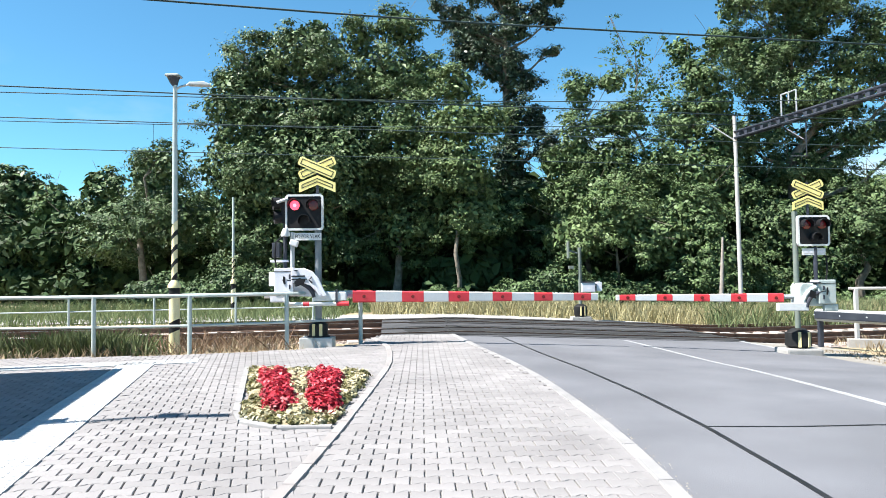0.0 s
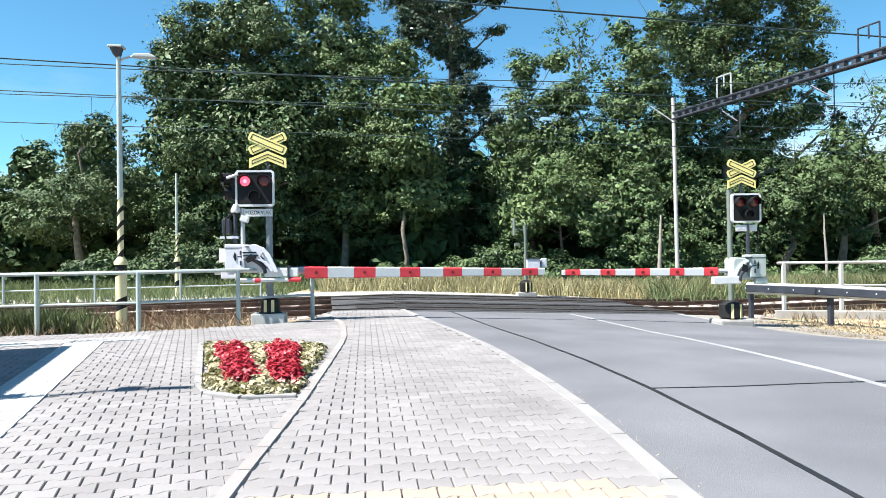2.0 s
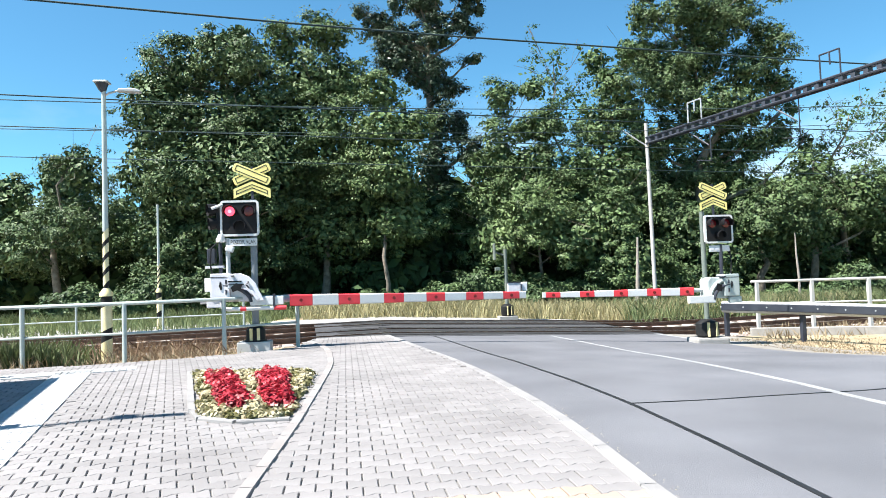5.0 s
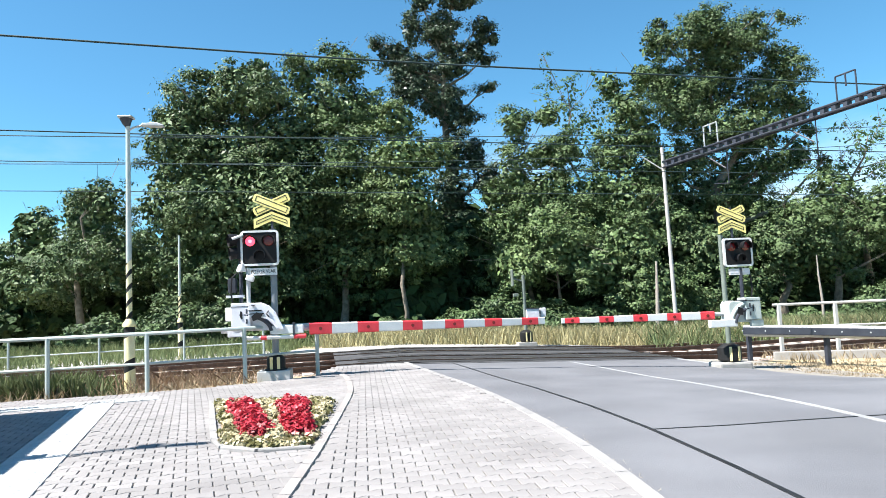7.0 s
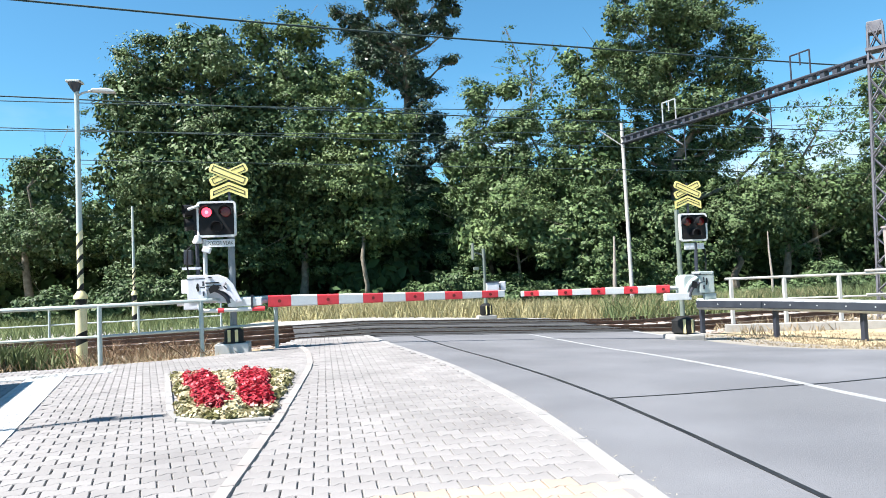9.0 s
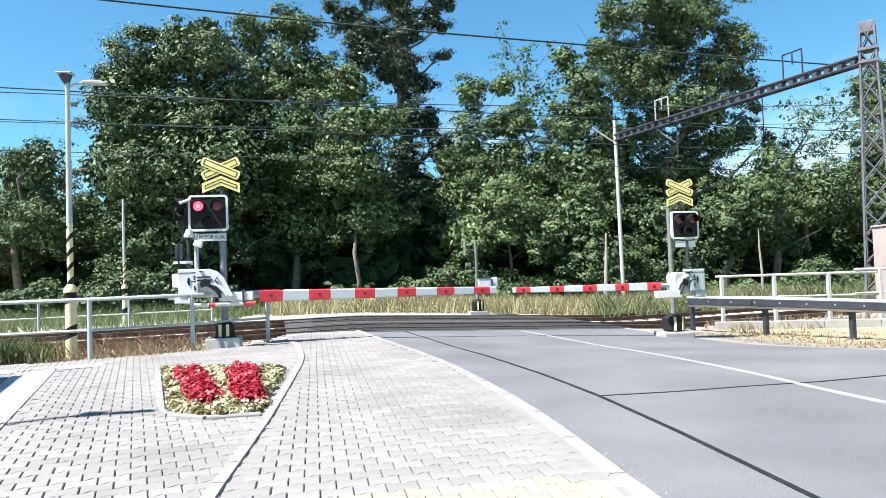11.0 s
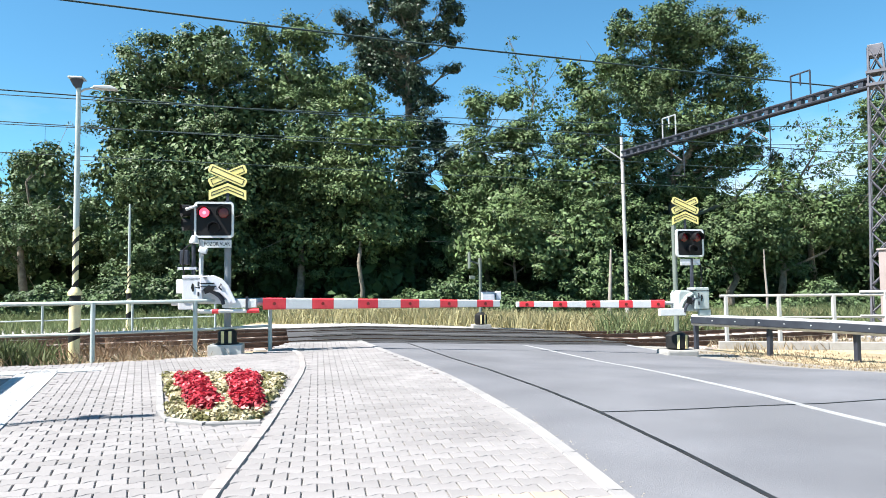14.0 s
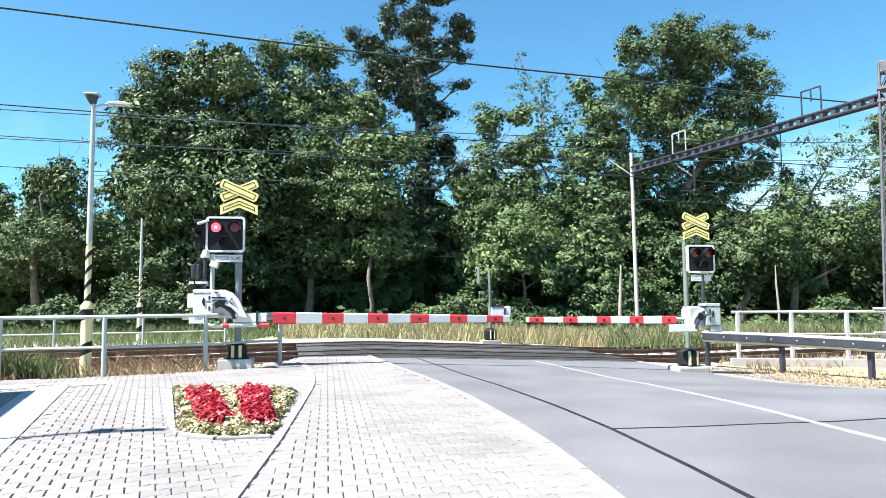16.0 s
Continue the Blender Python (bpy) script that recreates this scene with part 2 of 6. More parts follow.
# ---- mesh helpers ----
class Mesh:
    """Collects vertices and faces of one part."""

    def __init__(self):
        self.v, self.f = [], []

    def add(self, verts, faces):
        k = len(self.v)
        self.v += [tuple(p) for p in verts]
        self.f += [tuple(i + k for i in f) for f in faces]
        return self

    def box(self, x, y, z, sx, sy, sz, m=None):
        """A box with its centre at x, y and its foot at z."""
        p = [(x + a * sx / 2, y + b * sy / 2, z + c * sz) for c in (0, 1) for a, b in ((-1, -1), (1, -1), (1, 1), (-1, 1))]
        if m is not None:
            p = [m @ Vector(q) for q in p]
        return self.add(p, [(3, 2, 1, 0), (4, 5, 6, 7), (0, 1, 5, 4), (1, 2, 6, 5), (2, 3, 7, 6), (3, 0, 4, 7)])

    def tube(self, points, radii, seg=8, cap=True):
        """A round bar along points; radii is one number or one per point."""
        pts = [Vector(p) for p in points]
        if not hasattr(radii, "__len__"):
            radii = [radii] * len(pts)
        ring, k = [], len(self.v)
        side = None
        for i, p in enumerate(pts):
            d = (pts[min(i + 1, len(pts) - 1)] - pts[max(i - 1, 0)]).normalized()
            if side is None:
                side = d.orthogonal().normalized()
            else:
                side = (side - d * side.dot(d)).normalized()
            other = d.cross(side)
            for s in range(seg):
                a = 2 * math.pi * s / seg
                self.v.append(tuple(p + (side * math.cos(a) + other * math.sin(a)) * radii[i]))
        for i in range(len(pts) - 1):
            for s in range(seg):
                a, b = k + i * seg + s, k + i * seg + (s + 1) % seg
                self.f.append((a, b, b + seg, a + seg))
        if cap:
            self.f.append(tuple(k + s for s in reversed(range(seg))))
            self.f.append(tuple(k + (len(pts) - 1) * seg + s for s in range(seg)))
        return self

    def prism(self, outline, depth, m=None):
        """An outline in x and z, extruded from y = 0 to y = depth."""
        n = len(outline)
        p = [(x, 0, z) for x, z in outline] + [(x, depth, z) for x, z in outline]
        if m is not None:
            p = [m @ Vector(q) for q in p]
        f = [tuple(range(n)), tuple(reversed(range(n, 2 * n)))]
        f += [(i, n + i, n + (i + 1) % n, (i + 1) % n) for i in range(n)]
        return self.add(p, f)

    def slab(self, outline, z0, z1):
        """A flat outline in x and y, from z0 up to z1."""
        n = len(outline)
        p = [(x, y, z0) for x, y in outline] + [(x, y, z1) for x, y in outline]
        f = [tuple(reversed(range(n))), tuple(range(n, 2 * n))]
        f += [(i, (i + 1) % n, n + (i + 1) % n, n + i) for i in range(n)]
        return self.add(p, f)


def part(name, me, material, parent=None, label="", bevel=0.0, smooth=False, at=None):
    """One mesh object, under a thing if parent is given."""
    data = bpy.data.meshes.new(name)
    if isinstance(me, Mesh):
        data.from_pydata(me.v, [], me.f)
    else:
        data = me
    if bevel or smooth:
        bm = bmesh.new()
        bm.from_mesh(data)
        bmesh.ops.recalc_face_normals(bm, faces=bm.faces)
        if bevel:
            sharp = [e for e in bm.edges if len(e.link_faces) == 2 and e.calc_face_angle(0) > 0.6]
            bmesh.ops.bevel(bm, geom=sharp, offset=bevel, segments=2, affect="EDGES", profile=0.6, clamp_overlap=True)
        if smooth:
            for f in bm.faces:
                f.smooth = True
        bm.to_mesh(data)
        bm.free()
        if smooth:
            data.set_sharp_from_angle(angle=radians(40))
    if not data.materials:
        data.materials.append(material)
    ob = new(name, data)
    if parent is not None:
        ob.parent = parent
    if at is not None:
        ob.matrix_basis = at
    if label:
        tagged(ob, label)
    return ob


def thing(name, at, label, category, group=""):
    ob = new(name)
    ob.empty_display_size = 0.2
    ob.matrix_basis = at
    return tagged(ob, label, category, group)


def cards(name, pts, nrm, size, material, parent=None, aspect=0.55, rng=None):
    """Many small pointed leaves as one mesh: pts and nrm are arrays of n x 3."""
    rng = rng or np.random.default_rng(5)
    n = len(pts)
    t = rng.normal(size=(n, 3))
    t -= nrm * (t * nrm).sum(1, keepdims=True)
    t /= np.linalg.norm(t, axis=1, keepdims=True) + 1e-9
    b = np.cross(nrm, t)
    s = (size * rng.uniform(0.6, 1.3, n))[:, None]
    bend = nrm * s * 0.18
    quad = np.stack([pts - t * s, pts - b * s * aspect + bend, pts + t * s, pts + b * s * aspect + bend], 1).reshape(-1, 3)
    data = bpy.data.meshes.new(name)
    data.vertices.add(4 * n)
    data.vertices.foreach_set("co", quad.astype(np.float32).ravel())
    data.loops.add(4 * n)
    data.loops.foreach_set("vertex_index", np.arange(4 * n, dtype=np.int32))
    data.polygons.add(n)
    data.polygons.foreach_set("loop_start", np.arange(0, 4 * n, 4, dtype=np.int32))
    data.update(calc_edges=True)
    return part(name, data, material, parent)


def smooth_step(a):
    a = min(1.0, max(0.0, a))
    return a * a * (3 - 2 * a)


def ground_z(x, y):
    """The land falls gently to the right of the road, towards the tracks."""
    return -0.40 * min(1.25, max(0.0, (x - 1.0) / 7.5)) * smooth_step((y - 7) / 8)


def polyline(points, step):
    """Points at even steps along a line of points, with the direction at each."""
    out, pts = [], [Vector((*p[:2], 0)) for p in points]
    lens = [(b - a).length for a, b in zip(pts, pts[1:])]
    n = max(1, round(sum(lens) / step))
    for i in range(n + 1):
        d, k = sum(lens) * i / n, 0
        while k < len(lens) - 1 and d > lens[k]:
            d -= lens[k]
            k += 1
        out.append((pts[k].lerp(pts[k + 1], d / lens[k]), (pts[k + 1] - pts[k]).normalized()))
    return out


def ribbon(points, width, z0, z1, step=0.6):
    """A strip that follows points over the land."""
    me, line = Mesh(), polyline(points, step)
    for p, d in line:
        s = Vector((-d.y, d.x, 0)) * width / 2
        for q in (p + s, p - s):
            g = ground_z(q.x, q.y)
            me.v += [(q.x, q.y, g + z0), (q.x, q.y, g + z1)]
    for i in range(len(line) - 1):
        a, b = 4 * i, 4 * i + 4
        me.f += [(a + 1, a + 3, b + 3, b + 1), (a, a + 1, b + 1, b), (a + 3, a + 2, b + 2, b + 3)]
    me.f += [(0, 2, 3, 1), (b + 0, b + 1, b + 3, b + 2)]
    return me


def loft(left, right, rows, cols, z):
    """A sheet over the land between two lines of points."""
    me = Mesh()
    L, R = polyline(left, 0.01), polyline(right, 0.01)
    for i in range(rows + 1):
        a, b = L[(len(L) - 1) * i // rows][0], R[(len(R) - 1) * i // rows][0]
        for j in range(cols + 1):
            p = a.lerp(b, j / cols)
            me.v.append((p.x, p.y, ground_z(p.x, p.y) + z))
    for i in range(rows):
        for j in range(cols):
            k = i * (cols + 1) + j
            me.f.append((k, k + 1, k + cols + 2, k + cols + 1))
    return me


def inside(x, y, poly):
    c = False
    for (x0, y0), (x1, y1) in zip(poly, poly[1:] + poly[:1]):
        if (y0 > y) != (y1 > y) and x < (x1 - x0) * (y - y0) / (y1 - y0) + x0:
            c = not c
    return c


# ---- ground ----
TRACK = 0.20                                             # the tracks' slant across the road


def rail_y(x):
    """The near rail of the near track."""
    return 18.1 + TRACK * x


def ground():
    xs = [-700, -300, -140, -80, -50] + [-36 + 0.8 * i for i in range(102)] + [60, 90, 150, 320, 700]
    ys = [-700, -300, -120, -50, -25] + [-12 + 1.2 * i for i in range(19)] + [10.5 + 0.5 * i for i in range(44)] + [33 + 1.5 * i for i in range(10)] + [60, 90, 150, 320, 700]
    me = Mesh()
    for y in ys:
        for x in xs:
            bed = min(1.0, max(0.0, (y - rail_y(x) + 1.5) / 0.5), ) * min(1.0, max(0.0, (rail_y(x) + 7.1 - y) / 0.5))
            me.v.append((x, y, ground_z(x, y) - 0.07 - 0.30 * bed))
    n = len(xs)
    for j in range(len(ys) - 1):
        for i in range(n - 1):
            me.f.append((j * n + i, j * n + i + 1, (j + 1) * n + i + 1, (j + 1) * n + i))
    tagged(part("ground", me, SOIL, smooth=True), "dry soil with thin straw-coloured thatch", "ground", kind="structure")


AXIS = Vector((-0.245, 0.97, 0)).normalized()            # along the bus stop and its white strip
KERB_LINE = [(1.72, -60), (1.72, 2.5), (1.74, 4.05), (1.83, 5.67), (1.86, 6.7), (1.84, 7.8), (1.75, 10.1), (1.53, 12.2), (1.16, 14.5), (0.80, 17.0), (0.76, 17.3)]
ROAD_RIGHT = [(8.2, -60), (8.2, 2.5), (8.4, 4.05), (8.5, 5.67), (8.55, 6.7), (8.6, 7.8), (8.75, 10.1), (8.85, 12.2), (8.75, 14.5), (8.45, 17.0), (8.4, 18.9)]


def roads():
    tagged(part("road", loft(KERB_LINE, ROAD_RIGHT, 130, 12, -0.03), ASPHALT), "pale weathered asphalt road with dark sealed cracks", "road", kind="structure")
    shoulder = [(x + 1.5 + 0.02 * y, y) for x, y in ROAD_RIGHT]
    tagged(part("road_shoulder", loft(ROAD_RIGHT, shoulder, 110, 5, -0.045), GRAVEL), "pale sandy gravel shoulder beside the road", "gravel", kind="structure")
    deck_l, deck_r = [(-0.9, 16.95), (-1.4, 24.2)], [(8.6, 18.9), (8.3, 26.3)]
    tagged(part("crossing_deck", loft(deck_l, deck_r, 12, 12, -0.026), ASPHALT_NEW), "dark asphalt crossing deck between the rails", "road", kind="structure")
    far_l = [(-26, 22.4), (-12, 23.6), (-4, 24.0), (-1.4, 24.2), (3, 25.2), (8.3, 26.3)]
    far_r = [(-26, 26), (-12, 26.4), (-4, 26.9), (1, 27.3), (4, 27.2), (8.3, 26.5)]
    tagged(part("road_far", loft(far_l, far_r, 20, 5, -0.03), CONCRETE), "pale road beyond the tracks turning along the wood", "road", kind="structure")


ground()
roads()


# ---- trees and undergrowth ----
def tree(name, x, y, height, blobs, leaf, bark, label, size=0.070, trunk_r=0.24, clump=0.64, seed=1, cover=0.95, per=168, core=1.6):
    """A trunk with a limb to every ellipsoid in blobs: (dx, dy, z, rx, ry, rz). Domed sprays of leaves sit on each ellipsoid,
    with larger, thinner foliage inside. cover: how closely the sprays lie."""
    rng = np.random.default_rng(seed)
    g = ground_z(x, y) - 0.07
    ob = thing(name, pose(x, y, g), label, "tree")
    top = height * 0.86
    bend = np.interp(np.linspace(0, top, 9), *zip(*sorted((b[2], b[0]) for b in blobs))) * np.linspace(0, 1, 9) * 0.5
    stem = [(0, 0, -0.1)]
    for i in range(1, 9):
        stem.append((bend[i] + rng.normal() * 0.08 * i ** 0.5, rng.normal() * 0.10 * i ** 0.5, top * i / 8))
    part("trunk", Mesh().tube(stem, [trunk_r * (1.35 if i == 0 else (1 - 0.88 * i / 8)) for i in range(9)], 10), bark, ob, smooth=True)
    for b in blobs:
        e = Vector((b[0], b[1], b[2] + 0.3 * b[5]))
        f = min(0.9, max(0.15, (e.z - 0.5 * math.hypot(e.x, e.y) - 0.5) / top))
        i = min(7, int(f * 8))
        a = Vector(stem[i]).lerp(Vector(stem[i + 1]), f * 8 - i)
        mid = a.lerp(e, 0.55) + Vector((0, 0, -0.10 * (e - a).length)) + Vector(rng.normal(size=3)) * 0.12
        r0 = trunk_r * (1 - 0.85 * f) * 0.55
        limb = Mesh().tube([a, mid, e], [r0, r0 * 0.6, 0.02], 6)
        for _ in range(4):
            q = mid.lerp(e, rng.uniform(0.1, 0.9))
            tip = e + Vector(rng.normal(size=3)) * 0.5 * Vector((b[3], b[4], b[5])).length / 1.7
            limb.tube([q, q.lerp(tip, 0.5) + Vector((0, 0, 0.1)), tip], [r0 * 0.4, r0 * 0.25, 0.012], 4)
        part("limb", limb, bark, ob)
    pts, nrm, sizes = [], [], []
    up = np.array([0, 0, 1.0])
    for b in blobs:
        c, r = np.array(b[:3]), np.array(b[3:])
        area = 4.2 * (r[0] * r[1] + r[0] * r[2] + r[1] * r[2])
        for _ in range(max(3, int(cover * area / (math.pi * clump * clump)))):
            d = rng.normal(size=3)
            d /= np.linalg.norm(d)
            rr = clump * rng.uniform(0.4, 1.35)
            at = c + d * r * rng.uniform(0.60, 1.06)
            n = max(12, int(per * (rr / 0.72) ** 2 * (0.085 / size) ** 1.5 * (0.45 if d[1] > 0.35 else 1.0)))
            face = d * 0.8 + up * 0.6 + rng.normal(size=3) * 0.35
            face /= np.linalg.norm(face)
            v = rng.normal(size=(n, 3))
            v /= np.linalg.norm(v, axis=1, keepdims=True)
            v += face * 0.9
            v /= np.linalg.norm(v, axis=1, keepdims=True)
            lump = 0.78 + 0.30 * np.sin(v @ rng.normal(size=3) * 6 + rng.uniform(0, 6)) + 0.18 * np.sin(v @ rng.normal(size=3) * 11)
            rad = rr * lump * rng.uniform(0.6, 1.12, n)
            stretch = np.array([rng.uniform(0.8, 1.4), rng.uniform(0.8, 1.2), rng.uniform(0.45, 0.75)])
            pts.append(at + v * rad[:, None] * stretch - up * rr * 0.25)
            w = v * 0.75 + up * 0.35 + rng.normal(size=(n, 3)) * 0.30
            nrm.append(w / np.linalg.norm(w, axis=1, keepdims=True))
            sizes.append(np.full(n, size))
        n = int(core * 330 * r.prod() ** 0.67)
        v = rng.normal(size=(n, 3))
        v /= np.linalg.norm(v, axis=1, keepdims=True)
        pts.append(c + v * r * (rng.uniform(0, 0.62, n) ** 0.4)[:, None] - up * 0.1)
        w = v + rng.normal(size=(n, 3)) * 0.7 + up * 0.5
        nrm.append(w / np.linalg.norm(w, axis=1, keepdims=True))
        sizes.append(np.full(n, size * 2.1))
    pts, nrm, sizes = np.concatenate(pts), np.concatenate(nrm), np.concatenate(sizes)
    keep = pts[:, 2] > 0.15
    cards("crown", pts[keep], nrm[keep], sizes[keep], leaf, ob, rng=rng)
    return ob


def wood():
    """Blobs are given as x, z, half width, half height; x is counted from the trunk."""
    def T(name, x, y, h, blobs, leaf, label, seed, **more):
        rng = np.random.default_rng(seed + 500)
        full = [(a, rng.uniform(-0.5, 0.5) * min(rx, 2.0), z, rx, min(2.6, max(0.35, 0.85 * rx)), rz) for a, z, rx, rz in blobs]
        tree(name, x, y, h, full, leaf, BARK, label, seed=seed, **more)
    T("oak_tree", -5.7, 34.0, 14.3, [(-2.5, 11.7, 1.96, 1.54), (0.1, 12.3, 2.37, 1.54), (-3.3, 9.8, 1.82, 1.96), (-0.7, 9.4, 3.07, 2.23), (1.7, 9.8, 2.23, 2.23), (-3.7, 6.9, 1.62, 2.37), (-1.0, 6.5, 3.07, 2.51), (1.4, 6.7, 2.65, 2.65), (-3.1, 4.0, 2.23, 2.09), (0.0, 3.6, 3.07, 2.09), (-2.1, 13.2, 0.61, 0.5), (-3.7, 12.7, 0.39, 0.34), (0.4, 13.7, 0.95, 0.56), (-0.7, 13.3, 0.56, 0.39)],
      LEAF_DARK, "broad dark green oak leafy down to the ground", 11, trunk_r=0.4, core=1.6)
    T("ash_tree", -1.5, 34.6, 14.8, [(0.4, 13.8, 1.48, 1.02), (-1.6, 13.4, 1.14, 1.02), (-0.4, 11.6, 2.27, 1.71), (1.5, 11.3, 1.42, 1.71), (0.4, 8.9, 2.42, 2.13), (-0.8, 6.1, 2.42, 2.42), (2.0, 6.7, 2.27, 2.13), (0.9, 4.1, 2.7, 1.85)],
      LEAF_MID, "mid-green ash with a rounded crown", 13, core=1.4, trunk_r=0.2)
    T("locust_tree", 1.5, 32.6, 11.7, [(-0.0, 10.4, 1.12, 1.28), (1.5, 8.9, 1.28, 1.02), (0.2, 8.5, 1.61, 1.07), (0.1, 6.6, 2.01, 1.61), (0.6, 4.4, 2.14, 1.61)],
      LEAF_LIGHT, "light yellowish-green locust tree", 14, clump=0.6, trunk_r=0.12)
    T("ivy_covered_tree", 4.6, 40.0, 21.4, [(-2.7, 16.7, 1.25, 0.79), (-3.9, 17.2, 0.46, 0.39), (-1.7, 18.4, 0.66, 1.38), (0.0, 18.4, 1.38, 1.32), (2.6, 18.3, 0.72, 1.05), (3.3, 17.7, 0.43, 0.53), (-1.1, 15.8, 1.58, 1.25), (0.6, 16.2, 1.05, 1.48), (2.1, 16.9, 0.72, 0.72), (0.4, 13.5, 0.99, 1.97), (0.6, 10.9, 0.86, 1.81), (0.2, 8.2, 1.25, 1.97), (-2.0, 14.3, 0.92, 1.18), (2.8, 14.7, 0.66, 0.33), (1.5, 12.9, 0.86, 0.53), (1.1, 20.4, 1.65, 0.99), (-1.1, 20.0, 0.66, 0.82), (1.8, 10.6, 0.79, 1.32), (2.4, 8.9, 0.99, 1.18), (-0.6, 14.0, 0.99, 1.32), (-2.4, 15.5, 0.79, 0.66), (2.7, 16.2, 0.46, 0.46)],
      LEAF_IVY, "tall dark tree with its trunk wrapped in ivy", 15, trunk_r=0.5, clump=0.55, core=1.8, cover=1.2)
    T("acacia_tree", 8.5, 36.0, 12.6, [(-0.4, 11.4, 0.95, 1.18), (-0.7, 8.9, 1.07, 1.92), (1.2, 11.8, 0.89, 0.65), (0.1, 5.6, 2.37, 2.07), (2.0, 8.3, 0.83, 1.33), (-1.9, 7.7, 0.71, 1.18), (0.7, 7.7, 1.63, 1.33), (2.0, 10.0, 1.18, 1.04), (0.9, 9.8, 0.89, 0.89), (-1.7, 5.6, 1.18, 1.48)],
      LEAF_MID, "slender acacia at the wood's edge", 17, clump=0.6, cover=1.0, trunk_r=0.16)
    T("acacia_tree", 11.0, 37.0, 16.1, [(-1.0, 15.4, 0.3, 0.67), (-0.6, 14.3, 0.55, 0.67), (0.5, 13.7, 0.97, 0.79), (0.5, 12.4, 1.67, 0.85), (1.0, 10.9, 1.67, 1.22), (2.0, 14.3, 0.49, 0.73), (1.9, 12.4, 0.91, 0.91), (1.9, 9.8, 1.06, 1.22), (-0.2, 10.1, 1.22, 0.91), (-1.0, 13.2, 0.67, 0.61)],
      LEAF_BLUE, "tall thin acacia with sparse feathery top", 18, clump=0.42, cover=0.45, core=0.15, trunk_r=0.16, per=80)
    T("oak_tree", 13.3, 35.5, 14.5, [(-0.0, 13.5, 0.76, 0.99), (0.7, 12.0, 1.31, 1.31), (0.1, 9.8, 1.4, 1.6), (0.2, 7.0, 1.75, 2.19), (-1.7, 5.5, 1.9, 2.19), (1.7, 10.7, 1.02, 1.17), (-1.3, 7.7, 1.31, 1.46), (1.7, 8.2, 1.17, 1.46), (1.5, 13.8, 0.64, 0.88), (2.0, 5.8, 1.46, 1.46)],
      LEAF_MID, "younger green oak beside the mast", 28, clump=0.62, cover=0.95)
    T("oak_tree", 19.4, 37.2, 18.4, [(-2.7, 16.2, 1.28, 1.16), (-0.6, 16.8, 1.68, 1.16), (2.9, 17.0, 1.68, 1.16), (1.2, 15.9, 2.6, 1.47), (4.8, 15.1, 1.41, 1.38), (-0.1, 13.9, 3.21, 1.68), (3.7, 13.4, 1.99, 1.47), (-1.9, 12.4, 1.68, 1.68), (1.1, 11.3, 2.91, 1.38), (5.2, 12.4, 0.98, 1.1), (5.5, 9.9, 0.92, 1.1), (3.5, 9.1, 1.53, 1.04), (-1.1, 9.7, 1.68, 1.38), (0.5, 7.5, 2.45, 1.22), (-2.4, 17.8, 0.43, 0.37), (5.1, 18.0, 0.37, 0.37), (-2.9, 14.1, 1.22, 1.22), (-2.8, 8.9, 1.53, 1.53), (1.6, 9.1, 1.53, 1.22), (1.8, 7.5, 1.53, 1.22), (6.3, 11.3, 0.49, 0.49), (6.8, 9.1, 0.55, 0.61), (3.1, 10.8, 1.53, 0.92), (0.5, 18.1, 1.22, 0.49)],
      LEAF_DARK, "large oak with an open crown showing dark limbs", 19, trunk_r=0.42, core=1.3, clump=0.62, cover=1.0)
    T("maple_tree", 24.5, 34.6, 8.8, [(-1.7, 5.5, 1.85, 1.56), (1.0, 6.9, 1.85, 1.85), (3.1, 5.7, 1.71, 2.27), (-0.5, 4.0, 2.27, 1.71), (5.6, 5.1, 1.99, 2.27)],
      LEAF_MID, "bright green maple beside the line", 23)
    T("acacia_tree", 29.5, 38.0, 12.8, [(-0.6, 10.6, 1.31, 1.06), (1.4, 11.6, 1.19, 1.19), (-1.6, 9.4, 0.94, 0.81), (2.9, 10.4, 1.56, 1.56), (0.2, 8.9, 1.41, 1.09), (-2.2, 8.6, 0.94, 0.75), (1.7, 9.2, 1.25, 1.06), (-1.0, 11.8, 0.56, 0.44)],
      LEAF_BLUE, "loose airy acacia with gaps of sky", 24, clump=0.5, cover=0.5, core=0.15, per=80)
    T("maple_tree", 35.2, 39.5, 15.0, [(1.0, 12.7, 1.79, 2.27), (0.2, 8.4, 2.6, 2.27), (4.0, 10.9, 2.27, 2.92), (2.3, 5.5, 2.92, 2.6)],
      LEAF_MID, "rounded green maple near the lattice mast", 25)
    T("hazel_tree", 8.6, 33.0, 6.3, [(0.1, 4.7, 2.03, 1.63), (-1.6, 3.6, 1.9, 1.35), (2.0, 3.5, 1.9, 1.35)],
      LEAF_LIGHT, "bushy light green hazel at the wood's edge", 20, clump=0.6, trunk_r=0.12)
    T("oak_tree", -14.5, 37.0, 8.9, [(1.3, 7.5, 1.37, 1.37), (0.5, 7.8, 0.79, 1.03), (-0.0, 4.9, 2.43, 1.83), (1.9, 4.6, 1.83, 1.83), (-1.9, 3.8, 2.43, 1.52)],
      LEAF_DARK, "dark spreading oak at the end of the wood", 29, core=0.8)
    T("ivy_covered_tree", 7.3, 39.0, 8.6, [(0, 3.2, 0.8, 2.0), (0, 6.2, 0.9, 2.0), (0.5, 8.2, 1.1, 0.9)], LEAF_IVY, "shorter ivy-wrapped trunk in the wood", 16, clump=0.5)
